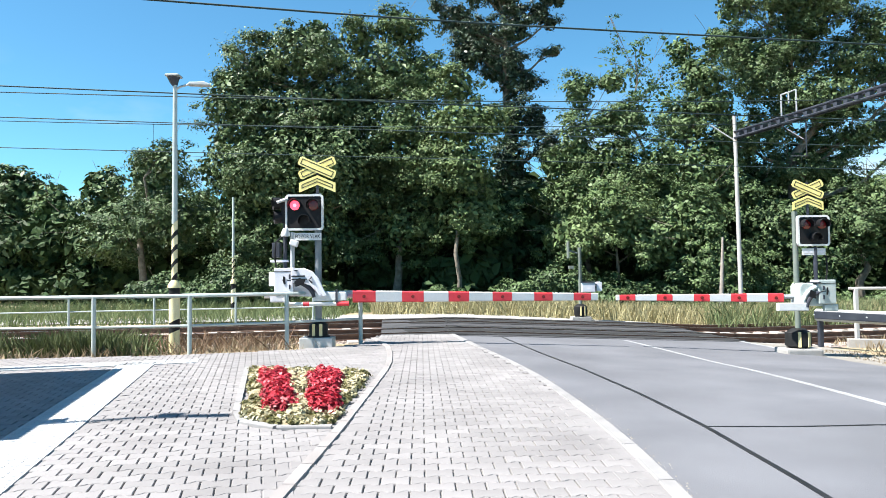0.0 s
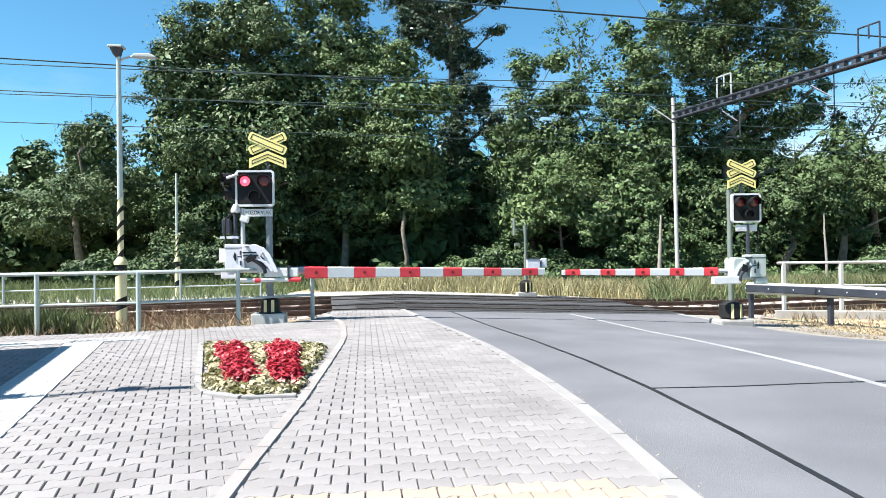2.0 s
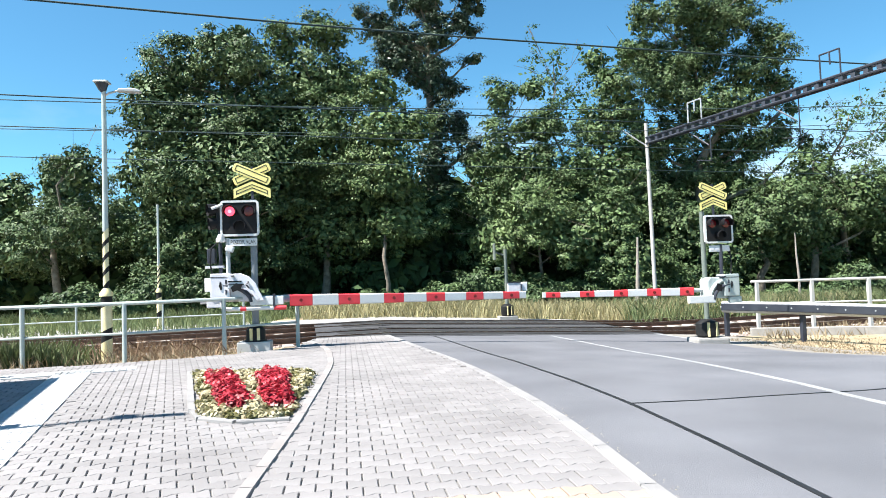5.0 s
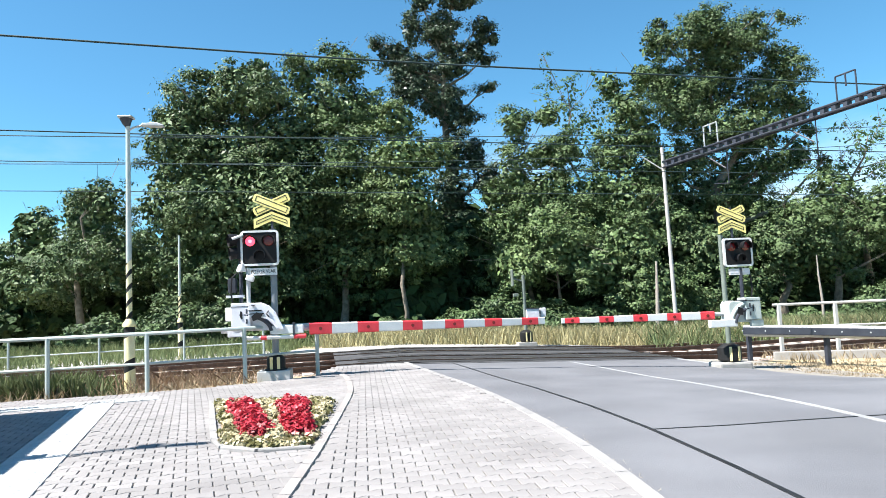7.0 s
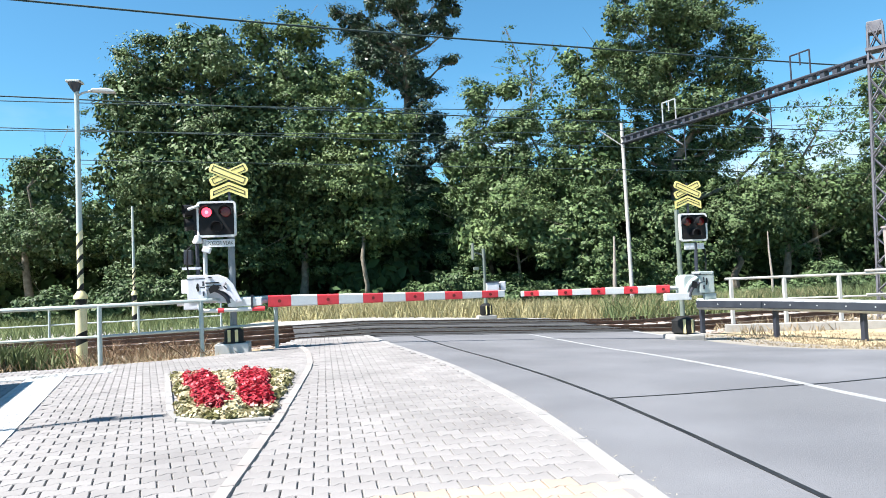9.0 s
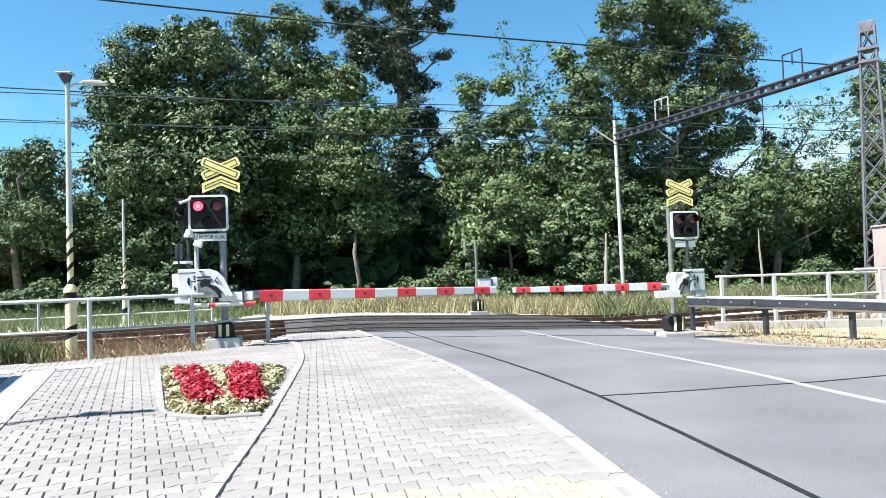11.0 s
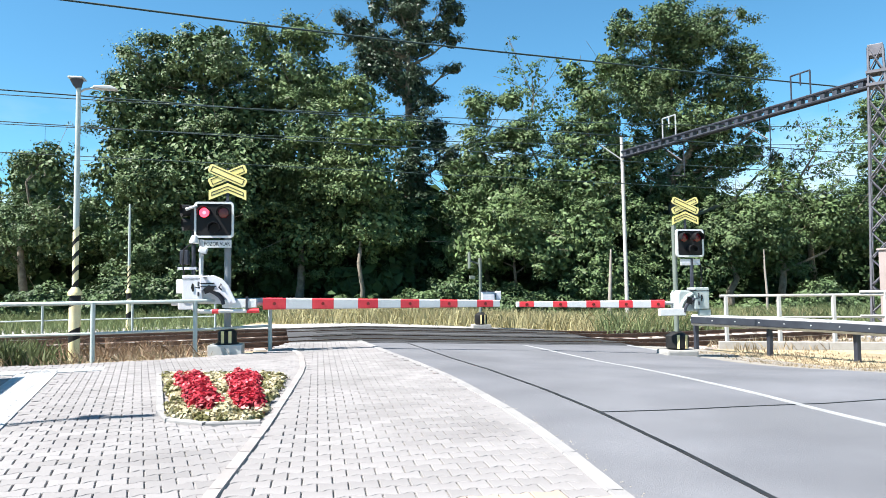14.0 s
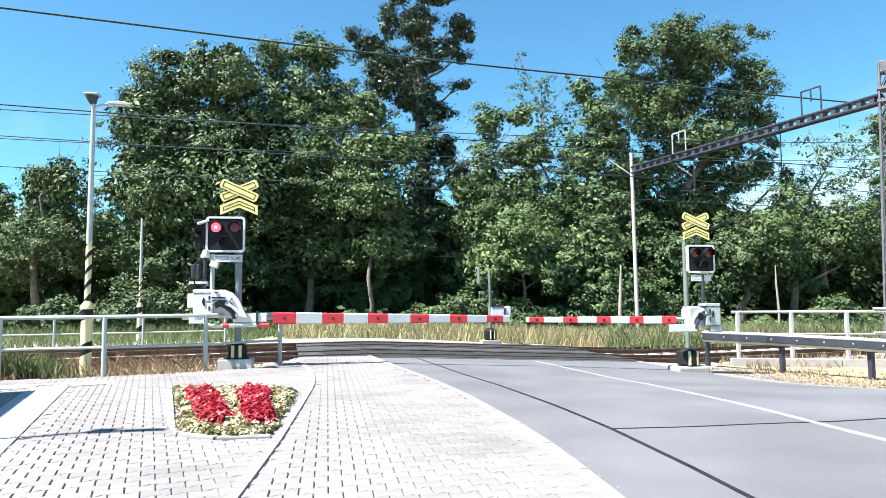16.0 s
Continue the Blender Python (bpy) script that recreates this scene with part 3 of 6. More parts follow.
    T("hazel_tree", 12.4, 33.0, 6.6, [(0, 4.6, 2.0, 1.8), (0.6, 2.4, 2.4, 1.6)], LEAF_MID, "bushy green hazel beside the leaning trunk", 26, clump=0.6, trunk_r=0.12)
    T("hazel_tree", 17.4, 33.6, 6.0, [(-0.4, 4.2, 2.0, 1.8), (0.9, 2.4, 1.8, 1.5)], LEAF_DARK, "dark bushy hazel under the oak", 21, clump=0.6, trunk_r=0.12)
    T("maple_tree", 21.8, 35.0, 6.6, [(0, 4.6, 2.2, 2.0)], LEAF_DARK, "low spreading maple below the oak", 22, clump=0.6)
    # the wood's far edge along the track
    far = [(-17.6, 46.0, 11.0, LEAF_DARK), (-22.0, 47.5, 10.2, LEAF_DARK), (-27.0, 50.0, 9.6, LEAF_MID), (-30.5, 53.0, 11.4, LEAF_DARK), (-35.0, 52.0, 9.6, LEAF_MID), (-36.8, 53.0, 15.8, LEAF_DARK), (-45.0, 55.0, 9.6, LEAF_DARK), (-51.0, 56.0, 10.6, LEAF_MID), (-57.0, 58.0, 12.0, LEAF_DARK)]
    for i, (x, y, h, leaf) in enumerate(far):
        T("oak_tree", x, y, h, [(0, h * 0.72, h * 0.17, h * 0.22), (-h * 0.18, h * 0.45, h * 0.20, h * 0.22), (h * 0.2, h * 0.45, h * 0.20, h * 0.22), (-h * 0.12, h * 0.18, h * 0.24, h * 0.17), (h * 0.18, h * 0.18, h * 0.24, h * 0.17)], leaf, "distant dark green tree along the railway", 40 + i, size=0.13, clump=0.9, core=0.8)
    # a second row that closes the wood; canopy shade is put into its leaf colour
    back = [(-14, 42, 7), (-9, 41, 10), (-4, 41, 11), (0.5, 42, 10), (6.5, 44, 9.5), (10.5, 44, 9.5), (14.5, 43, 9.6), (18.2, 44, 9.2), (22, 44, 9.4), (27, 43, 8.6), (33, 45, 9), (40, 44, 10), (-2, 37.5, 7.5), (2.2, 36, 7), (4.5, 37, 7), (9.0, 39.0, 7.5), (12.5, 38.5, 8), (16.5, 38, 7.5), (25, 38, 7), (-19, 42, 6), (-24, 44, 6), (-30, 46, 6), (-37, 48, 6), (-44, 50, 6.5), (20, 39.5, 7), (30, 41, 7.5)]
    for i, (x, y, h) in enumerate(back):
        T("oak_tree", x, y, h, [(-0.8, h * 0.66, 2.3, h * 0.28), (0.9, h * 0.60, 2.3, h * 0.30), (0, h * 0.25, 3.2, h * 0.25)], LEAF_SHADED, "tree deeper in the wood, leaves coloured as in canopy shade", 70 + i, size=0.22, clump=1.2, core=1.2)


def shrubs():
    """Bushes and saplings along the edge of the wood."""
    rng = np.random.default_rng(8)
    kinds = [(LEAF_DARK, "dark leafy bush at the wood's edge"), (LEAF_MID, "green leafy bush at the wood's edge"), (LEAF_LIGHT, "light green sapling bush at the wood's edge")]
    x = -12.0
    deep = False
    while x < 48:
        if x > 38 and not deep:
            x, deep = -16.0, True
        leaf, label = kinds[rng.choice(3, p=[0.45, 0.35, 0.2])]
        w, h = rng.uniform(1.0, 1.7), rng.uniform(1.2, 2.6)
        if not deep and (-3.5 < x < 4.0 or 18 < x < 24):
            w, h = w * 0.7, h * 0.4
        # inner bushes take the darkened leaf colour that paints in the wood's shade
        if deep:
            label = "leafy bush deeper in the wood, coloured as in canopy shade"
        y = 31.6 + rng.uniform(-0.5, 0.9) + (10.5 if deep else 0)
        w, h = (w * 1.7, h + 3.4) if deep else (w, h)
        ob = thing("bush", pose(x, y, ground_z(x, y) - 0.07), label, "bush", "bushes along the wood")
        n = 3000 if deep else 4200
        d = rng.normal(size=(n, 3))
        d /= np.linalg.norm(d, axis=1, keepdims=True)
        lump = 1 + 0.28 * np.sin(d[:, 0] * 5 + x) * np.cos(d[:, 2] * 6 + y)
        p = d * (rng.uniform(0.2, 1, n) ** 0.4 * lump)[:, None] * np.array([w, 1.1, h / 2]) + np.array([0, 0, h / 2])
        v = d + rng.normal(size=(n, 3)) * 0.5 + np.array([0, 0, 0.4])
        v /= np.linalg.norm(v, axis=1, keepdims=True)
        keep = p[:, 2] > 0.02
        cards("foliage", p[keep], v[keep], 0.2 if deep else 0.085, LEAF_SHADED if deep else leaf, ob, rng=rng)
        stems = Mesh()
        for _ in range(5):
            e = rng.uniform(-0.6, 0.6, 2)
            stems.tube([(e[0] * 0.2, e[1] * 0.2, -0.05), (e[0] * w * 0.7, e[1], h * 0.7)], [0.03, 0.01], 5)
        part("stems", stems, BARK, ob)
        x += w * rng.uniform(0.9, 1.5)


def blades(name, label, n, zone, material, height, seed, category="grass", lean=0.35, width=0.012):
    """Upright grass blades over a zone: a function from random numbers to x, y."""
    rng = np.random.default_rng(seed)
    pos = np.array([zone(rng) for _ in range(n)])
    z = np.array([ground_z(a, b) - 0.08 for a, b in pos])
    h = height * rng.uniform(0.35, 1.15, n)
    a = rng.uniform(0, 2 * np.pi, n)
    side = np.stack([np.cos(a), np.sin(a), np.zeros(n)], 1) * (width * rng.uniform(0.6, 1.5, n))[:, None]
    base = np.column_stack([pos, z])
    tip = base + np.column_stack([rng.normal(size=n) * lean * h, rng.normal(size=n) * lean * h, h])
    mid = (base + tip) / 2 + np.column_stack([np.zeros(n), np.zeros(n), h * 0.08])
    v = np.stack([base - side, base + side, mid + side * 0.8, tip, mid - side * 0.8], 1).reshape(-1, 3)
    data = bpy.data.meshes.new(name)
    data.vertices.add(5 * n)
    data.vertices.foreach_set("co", v.astype(np.float32).ravel())
    data.loops.add(5 * n)
    data.loops.foreach_set("vertex_index", np.arange(5 * n, dtype=np.int32))
    data.polygons.add(n)
    data.polygons.foreach_set("loop_start", np.arange(0, 5 * n, 5, dtype=np.int32))
    data.update(calc_edges=True)
    tagged(part(name, data, material), label, category, kind="stuff")


wood()
shrubs()
blades("tall_grass", "tall dry straw-coloured grass along the wood", 26000, lambda r: (r.uniform(-2, 22), r.uniform(27.6, 31.6) if r.random() < 0.75 else r.uniform(26.6, 29)), STRAW, 0.75, 3)
blades("meadow_grass", "green meadow grass among the dry stalks", 20000, lambda r: (r.uniform(-26, 26), r.uniform(28.4, 32.5)), GRASS, 0.6, 4)
blades("meadow_grass", "green and yellow grass beyond the railway", 12000, lambda r: (lambda x: (x, r.uniform(24.4 + 0.2 * x, 32)))(r.uniform(-26, -3)), GRASS, 0.4, 5)
blades("trackside_weeds", "bleached dry weeds between pavement and track", 2400, lambda r: (lambda x: (x, r.uniform(14.0 + 0.2 * (x + 3), 17.0 + 0.2 * x)))(r.uniform(-12, -2.3)), DRY, 0.26, 6, lean=0.7, width=0.008)
blades("trackside_weeds", "brown dead stalks beside the pavement", 650, lambda r: (r.choice([-5.4, -4.5, -3.7, -2.9]) + r.normal() * 0.35, r.uniform(14.2, 15.6)), STALK, 0.42, 13, lean=0.55, width=0.006)
blades("trackside_weeds", "dull green weeds beside the track", 5000, lambda r: (r.choice([-14.0, -11.5, -9.0, -6.7, -6.2]) + r.normal() * 0.5, r.uniform(13.9, 14.9)), WEED, 0.48, 7, width=0.018)
blades("shoulder_grass", "dry trampled grass on the road's shoulder", 9000, lambda r: (9.3 + abs(r.normal()) * 1.8, r.uniform(5, 17.4)), DRY, 0.07, 9)
blades("bank_grass", "dry thin grass behind the guardrail", 2200, lambda r: (r.uniform(11.0, 26), r.uniform(17.2, 19.4)), DRY, 0.30, 10)
blades("bank_grass", "long green grass behind the railing", 9000, lambda r: (r.uniform(10.5, 30), r.uniform(25.5, 31)), GRASS, 0.9, 12)


# ---- railway ----
def railway():
    prof = [(-0.07, 0), (0.07, 0), (0.07, 0.02), (0.012, 0.04), (0.012, 0.12), (0.036, 0.13), (0.036, 0.165), (-0.036, 0.165), (-0.036, 0.13), (-0.012, 0.12), (-0.012, 0.04), (-0.07, 0.02)]
    xs = [-60 + 1.5 * i for i in range(41)] + [1 + 0.75 * i for i in range(14)] + [12 + 3 * i for i in range(18)]
    sleeper = Mesh().box(0, 0, -0.16, 0.26, 2.5, 0.16)
    sleeper_me = None
    for y0, name in ((0.0, "near"), (4.0, "far")):
        tr = thing("railway_track", pose(0, 0, 0), "rusty steel rails on concrete sleepers in ballast" if name == "near" else "second line of rusty steel rails on sleepers", "railway track", "railway tracks")
        for dy in (0, 1.505):
            me, hd = Mesh(), Mesh()
            for x in xs:
                yr = rail_y(x) + y0 + dy
                me.v += [(x, yr + a, ground_z(x, yr) - 0.165 + c) for a, c in prof]
                hd.v += [(x, yr - 0.03, ground_z(x, yr) + 0.003), (x, yr + 0.03, ground_z(x, yr) + 0.003)]
            n = len(prof)
            for i in range(len(xs) - 1):
                me.f += [(i * n + k, i * n + (k + 1) % n, (i + 1) * n + (k + 1) % n, (i + 1) * n + k) for k in range(n)]
                hd.f.append((2 * i, 2 * i + 1, 2 * i + 3, 2 * i + 2))
            rail = part("rail", me, RUST, tr)
            part("rail_head", hd, SHINE, rail, "bright worn running surface")
        for i in range(100):
            x = -26 + 0.62 * i
            if -1.6 < x < 8.8:
                continue
            m = pose(x, rail_y(x) + y0 + 0.75, ground_z(x, rail_y(x)) - 0.145, 0, 0, math.degrees(math.atan(TRACK)))
            if sleeper_me is None:
                s = part("sleeper", sleeper, SLEEPER, tr, bevel=0.02, at=m)
                sleeper_me = s.data
            else:
                part("sleeper", sleeper_me, SLEEPER, tr, at=m)
    bed = Mesh()
    for x in xs:
        g, q = ground_z(x, 20), rail_y(x)
        bed.v += [(x, q - 1.0, g - 0.30), (x, q - 0.6, g - 0.20), (x, q + 6.1, g - 0.20), (x, q + 6.6, g - 0.30)]
    for i in range(len(xs) - 1):
        bed.f += [(4 * i + k, 4 * i + k + 1, 4 * i + k + 5, 4 * i + k + 4) for k in range(3)]
    tagged(part("ballast_bed", bed, STONE), "brown-grey railway ballast bed", "ballast", kind="structure")
    rng = np.random.default_rng(2)
    st = Mesh()
    for _ in range(7000):
        x = rng.uniform(-24, 26)
        y = rail_y(x) + rng.uniform(-0.9, 2.6)
        if -1.4 < x < 8.6:
            continue
        s, z = rng.uniform(0.025, 0.055), ground_z(x, y) - 0.19 
        d = rng.uniform(0.6, 1.2, 6) * s
        st.add([(x + d[0], y, z), (x - d[1], y + s * 0.3, z), (x, y + d[2], z), (x + s * 0.2, y - d[3], z), (x, y, z + d[4])], [(0, 2, 4), (2, 1, 4), (1, 3, 4), (3, 0, 4)])
    tagged(part("ballast_stones", st, STONE), "loose brown and grey ballast stones", "ballast", kind="stuff")
    # rubber panels between and beside the rails on the crossing
    deck = thing("crossing_surface", pose(0, 0, 0), "black rubber level-crossing panels beside the rails", "crossing surface")
    panel_me = {}
    for y0 in (0.0, 4.0):
        for dy, w in ((-0.42, 0.64), (0.75, 1.28), (1.93, 0.64)):
            for i in range(8):
                x = 0.15 + 1.12 * i
                q = rail_y(x) + y0 + dy
                z = ground_z(x, q) - 0.022
                p = part("rubber_panel", panel_me.get(w) or Mesh().box(0, 0, -0.03, 1.10, w, 0.032), RUBBER, deck, at=pose(x, q, z, 0, 2.9 if x > 1 else 0, math.degrees(math.atan(TRACK))))
                panel_me[w] = p.data


# ---- road markings and seams ----
def markings():
    lane = [(5.05, -4), (5.05, 3), (5.02, 5.94), (5.0, 7.0), (5.13, 9.14), (5.4, 12.0), (5.38, 14.4), (5.13, 16.84), (5.0, 17.7)]
    tagged(part("centre_line", ribbon(lane, 0.092, -0.03, -0.024, 0.4), PAINT), "worn white road centre line", "road marking", kind="structure")
    tagged(part("edge_line", ribbon([(8.55, 16.2), (8.35, 18.85)], 0.16, -0.03, -0.023, 0.3), PAINT), "worn white line at the road's edge", "road marking", kind="structure")
    tagged(part("stop_line", ribbon([(0.9, 17.2), (8.3, 18.75)], 0.14, -0.03, -0.023, 0.3), ASPHALT_NEW), "dark asphalt joint before the crossing", "road seam", kind="structure")
    crack = [(2.6, 1.0), (2.63, 3.0), (2.65, 3.77), (2.69, 4.49), (2.74, 5.53), (2.77, 7.17), (2.73, 9.1), (2.6, 11.6), (2.2, 15.1), (1.9, 17.5)]
    tagged(part("sealed_crack", ribbon(crack, 0.045, -0.03, -0.0245, 0.3), TAR), "long black bitumen-sealed crack in the asphalt", "road seam", kind="structure")
    tagged(part("sealed_crack", ribbon([(2.79, 7.2), (3.6, 7.14), (4.4, 7.16), (5.3, 7.13), (6.2, 7.22), (8.3, 7.25)], 0.028, -0.03, -0.0245, 0.25), TAR), "thin black sealed crack across the road", "road seam", kind="structure")


# ---- railings ----
def railing(points, top, mid, radius, label, material, post_points=None, square=False):
    ob = thing("railing", pose(0, 0, 0), label, "railing")
    zz = lambda p, h: (p[0], p[1], ground_z(*p) - 0.05 + h)
    for p in post_points or points:
        me = Mesh()
        if square:
            me.box(p[0], p[1], ground_z(*p) - 0.10, radius * 2, radius * 2, top + 0.05)
            part("post", me, material, ob, bevel=0.006)
        else:
            me.tube([zz(p, -0.1), zz(p, top)], radius, 10)
            part("post", me, material, ob, smooth=True)
    for h, name, r in ((top, "top_rail", radius * 0.85), (mid, "middle_rail", radius * 0.6)):
        part(name, Mesh().tube([zz(p, h) for p in points], r, 8), material, ob, smooth=True)
    return ob


# ---- barrier signals ----
def cross_board(me_y, me_k, cx, cz, length, ang, y, w=0.135):
    """One yellow board with pointed-off ends and its thin black inner line."""
    m = Matrix.Translation((cx, y, cz)) @ Matrix.Rotation(radians(-ang), 4, "Y")
    a, b, c = length / 2, w / 2, 0.035
    me_y.prism([(-a + c, -b), (a - c, -b), (a, -b + c), (a, b - c), (a - c, b), (-a + c, b), (-a, b - c), (-a, -b + c)], 0.012, m)
    k = Matrix.Translation((0, -0.004, 0)) @ m
    ia, ib, t = a - 0.06, b - 0.040, 0.014
    for x, z, sx, sz in ((0, ib, ia * 2, t), (0, -ib, ia * 2, t), (ia, 0, t, ib * 2 + t), (-ia, 0, t, ib * 2 + t)):
        me_k.prism([(x - sx / 2, z - sz / 2), (x + sx / 2, z - sz / 2), (x + sx / 2, z + sz / 2), (x - sx / 2, z + sz / 2)], 0.006, k)


def text_bars(parent, x, y, z, width, height, body):
    data = bpy.data.curves.new("lettering", "FONT")
    data.body, data.size, data.extrude, data.align_x, data.align_y = body, height, 0.001, "CENTER", "CENTER"
    tmp = new("lettering", data)
    bpy.context.view_layer.update()
    me = bpy.data.meshes.new_from_object(tmp.evaluated_get(bpy.context.evaluated_depsgraph_get()))
    bpy.data.objects.remove(tmp)
    ob = part("lettering", me, BLACK_PAINT, parent, at=pose(x, y, z, 90, 0, 0))
    if ob.dimensions.x > 0:
        ob.scale = (width / ob.dimensions.x, 1, 1)
    return ob


def lamp_insert(parent, x, y, z, r):
    """A round lamp unit with a glowing diode face and a dark red back, which turns on its upright axis."""
    n = 24
    me = Mesh()
    ring = [(math.cos(2 * math.pi * i / n), math.sin(2 * math.pi * i / n)) for i in range(n)]
    for rr, yy in ((r * 0.35, -0.020), (r * 0.93, -0.016), (r, 0.0), (r * 0.93, 0.016), (r * 0.35, 0.020)):
        me.v += [(a * rr, yy, b * rr) for a, b in ring]
    me.f.append(tuple(range(n)))
    for k in range(4):
        me.f += [(k * n + i, (k + 1) * n + i, (k + 1) * n + (i + 1) % n, k * n + (i + 1) % n) for i in range(n)]
    me.f.append(tuple(reversed(range(4 * n, 5 * n))))
    ob = part("red_lamp", me, RED_LIT, parent, "round red warning lamp, flashing", at=pose(x, y, z))
    ob.data.materials.append(RED_LENS)
    ob.data.materials.append(PALE_LIT)
    ob.data.materials.append(BLACK)
    for p in ob.data.polygons:
        yy = p.center.y
        p.material_index = 2 if len(p.vertices) == n and yy < 0 else 0 if yy < -0.01 else 1
    return ob


def visor(parent, x, y, z, r, depth=0.16):
    """A dark hood over a lamp: the upper two thirds of a short tube."""
    me, n = Mesh(), 14
    for i in range(n + 1):
        a = math.pi * (-0.12 + 1.24 * i / n)
        for rr in (r, r + 0.012):
            for d, up in ((0, 0), (-depth, 0.0)):
                me.v.append((x + math.cos(a) * rr, y + d, z + math.sin(a) * rr))
    for i in range(n):
        k = 4 * i
        me.f += [(k, k + 1, k + 5, k + 4), (k + 2, k + 6, k + 7, k + 3), (k + 1, k + 3, k + 7, k + 5), (k, k + 4, k + 6, k + 2)]
    return part("visor", me, BLACK, parent)


def striped(name, parent, x, y, z0, z1, r, first, second, bands, slant=0.0, share=0.5):
    """A round post sleeve in alternate painted bands."""
    h = (z1 - z0) / bands
    for i in range(bands):
        m = first if i % 2 == 0 else second
        me, n = Mesh(), 12
        low = z0 + i * h + (i % 2) * (2 * share - 1) * h
        for zz in (low, low + 2 * h * (1 - share if i % 2 else share)):
            me.v += [(x + r * math.cos(2 * math.pi * k / n), y + r * math.sin(2 * math.pi * k / n), zz + slant * math.cos(2 * math.pi * k / n)) for k in range(n)]
        me.f += [(k, (k + 1) % n, n + (k + 1) % n, n + k) for k in range(n)]
        if i in (0, bands - 1):
            me.f.append(tuple(range(n, 2 * n)) if i else tuple(reversed(range(n))))
        part(name, me, m, parent, smooth=True)


def boom(parent, x0, z0, x1, z1, y, first_red, lengths, h0=0.20, h1=0.12, away=0.0, shrink=1.0):
    """A tapering barrier arm along x in red and white lengths, each a piece of its own."""
    total = abs(x1 - x0)
    sgn = 1 if x1 > x0 else -1
    arm = part("barrier_arm", Mesh().tube([(x0 - sgn * 0.55, y, z0 + 0.02), (x0 + sgn * total * 0.98, y + away, z1)], [0.05, 0.03], 8), GALV, parent, "closed red and white barrier arm", smooth=True)
    d, red = 0.0, first_red
    k = 0
    while d < total - 0.02:
        w = min(lengths[k % 2] * shrink ** k, total - d)
        me = Mesh()
        for dd in (d + 0.002, d + w - 0.002):
            f = dd / total
            h = (h0 + (h1 - h0) * f) / 2
            zc, xc, t = z0 + (z1 - z0) * f, x0 + sgn * dd, 0.055 - 0.02 * f
            y_c = y + away * f
            me.v += [(xc, y_c - t, zc - h * 0.8), (xc, y_c - t, zc + h * 0.8), (xc, y_c - t * 0.5, zc + h), (xc, y_c + t * 0.5, zc + h), (xc, y_c + t, zc + h * 0.8), (xc, y_c + t, zc - h * 0.8), (xc, y_c + t * 0.5, zc - h), (xc, y_c - t * 0.5, zc - h)]
        me.f = [tuple(reversed(range(8))), tuple(range(8, 16))] + [(i, (i + 1) % 8, 8 + (i + 1) % 8, 8 + i) for i in range(8)]
        part("stripe", me, RED if red else WHITE, arm)
        if red:
            f = (d + w / 2) / total
            zc = z0 + (z1 - z0) * f
            part("reflector", Mesh().tube([(x0 + sgn * (d + w / 2), y + away * f - 0.075, zc), (x0 + sgn * (d + w / 2), y + away * f - 0.04, zc)], 0.035, 10), RED_LENS, arm)
        d += w
        red = not red
        k += 1
    return arm


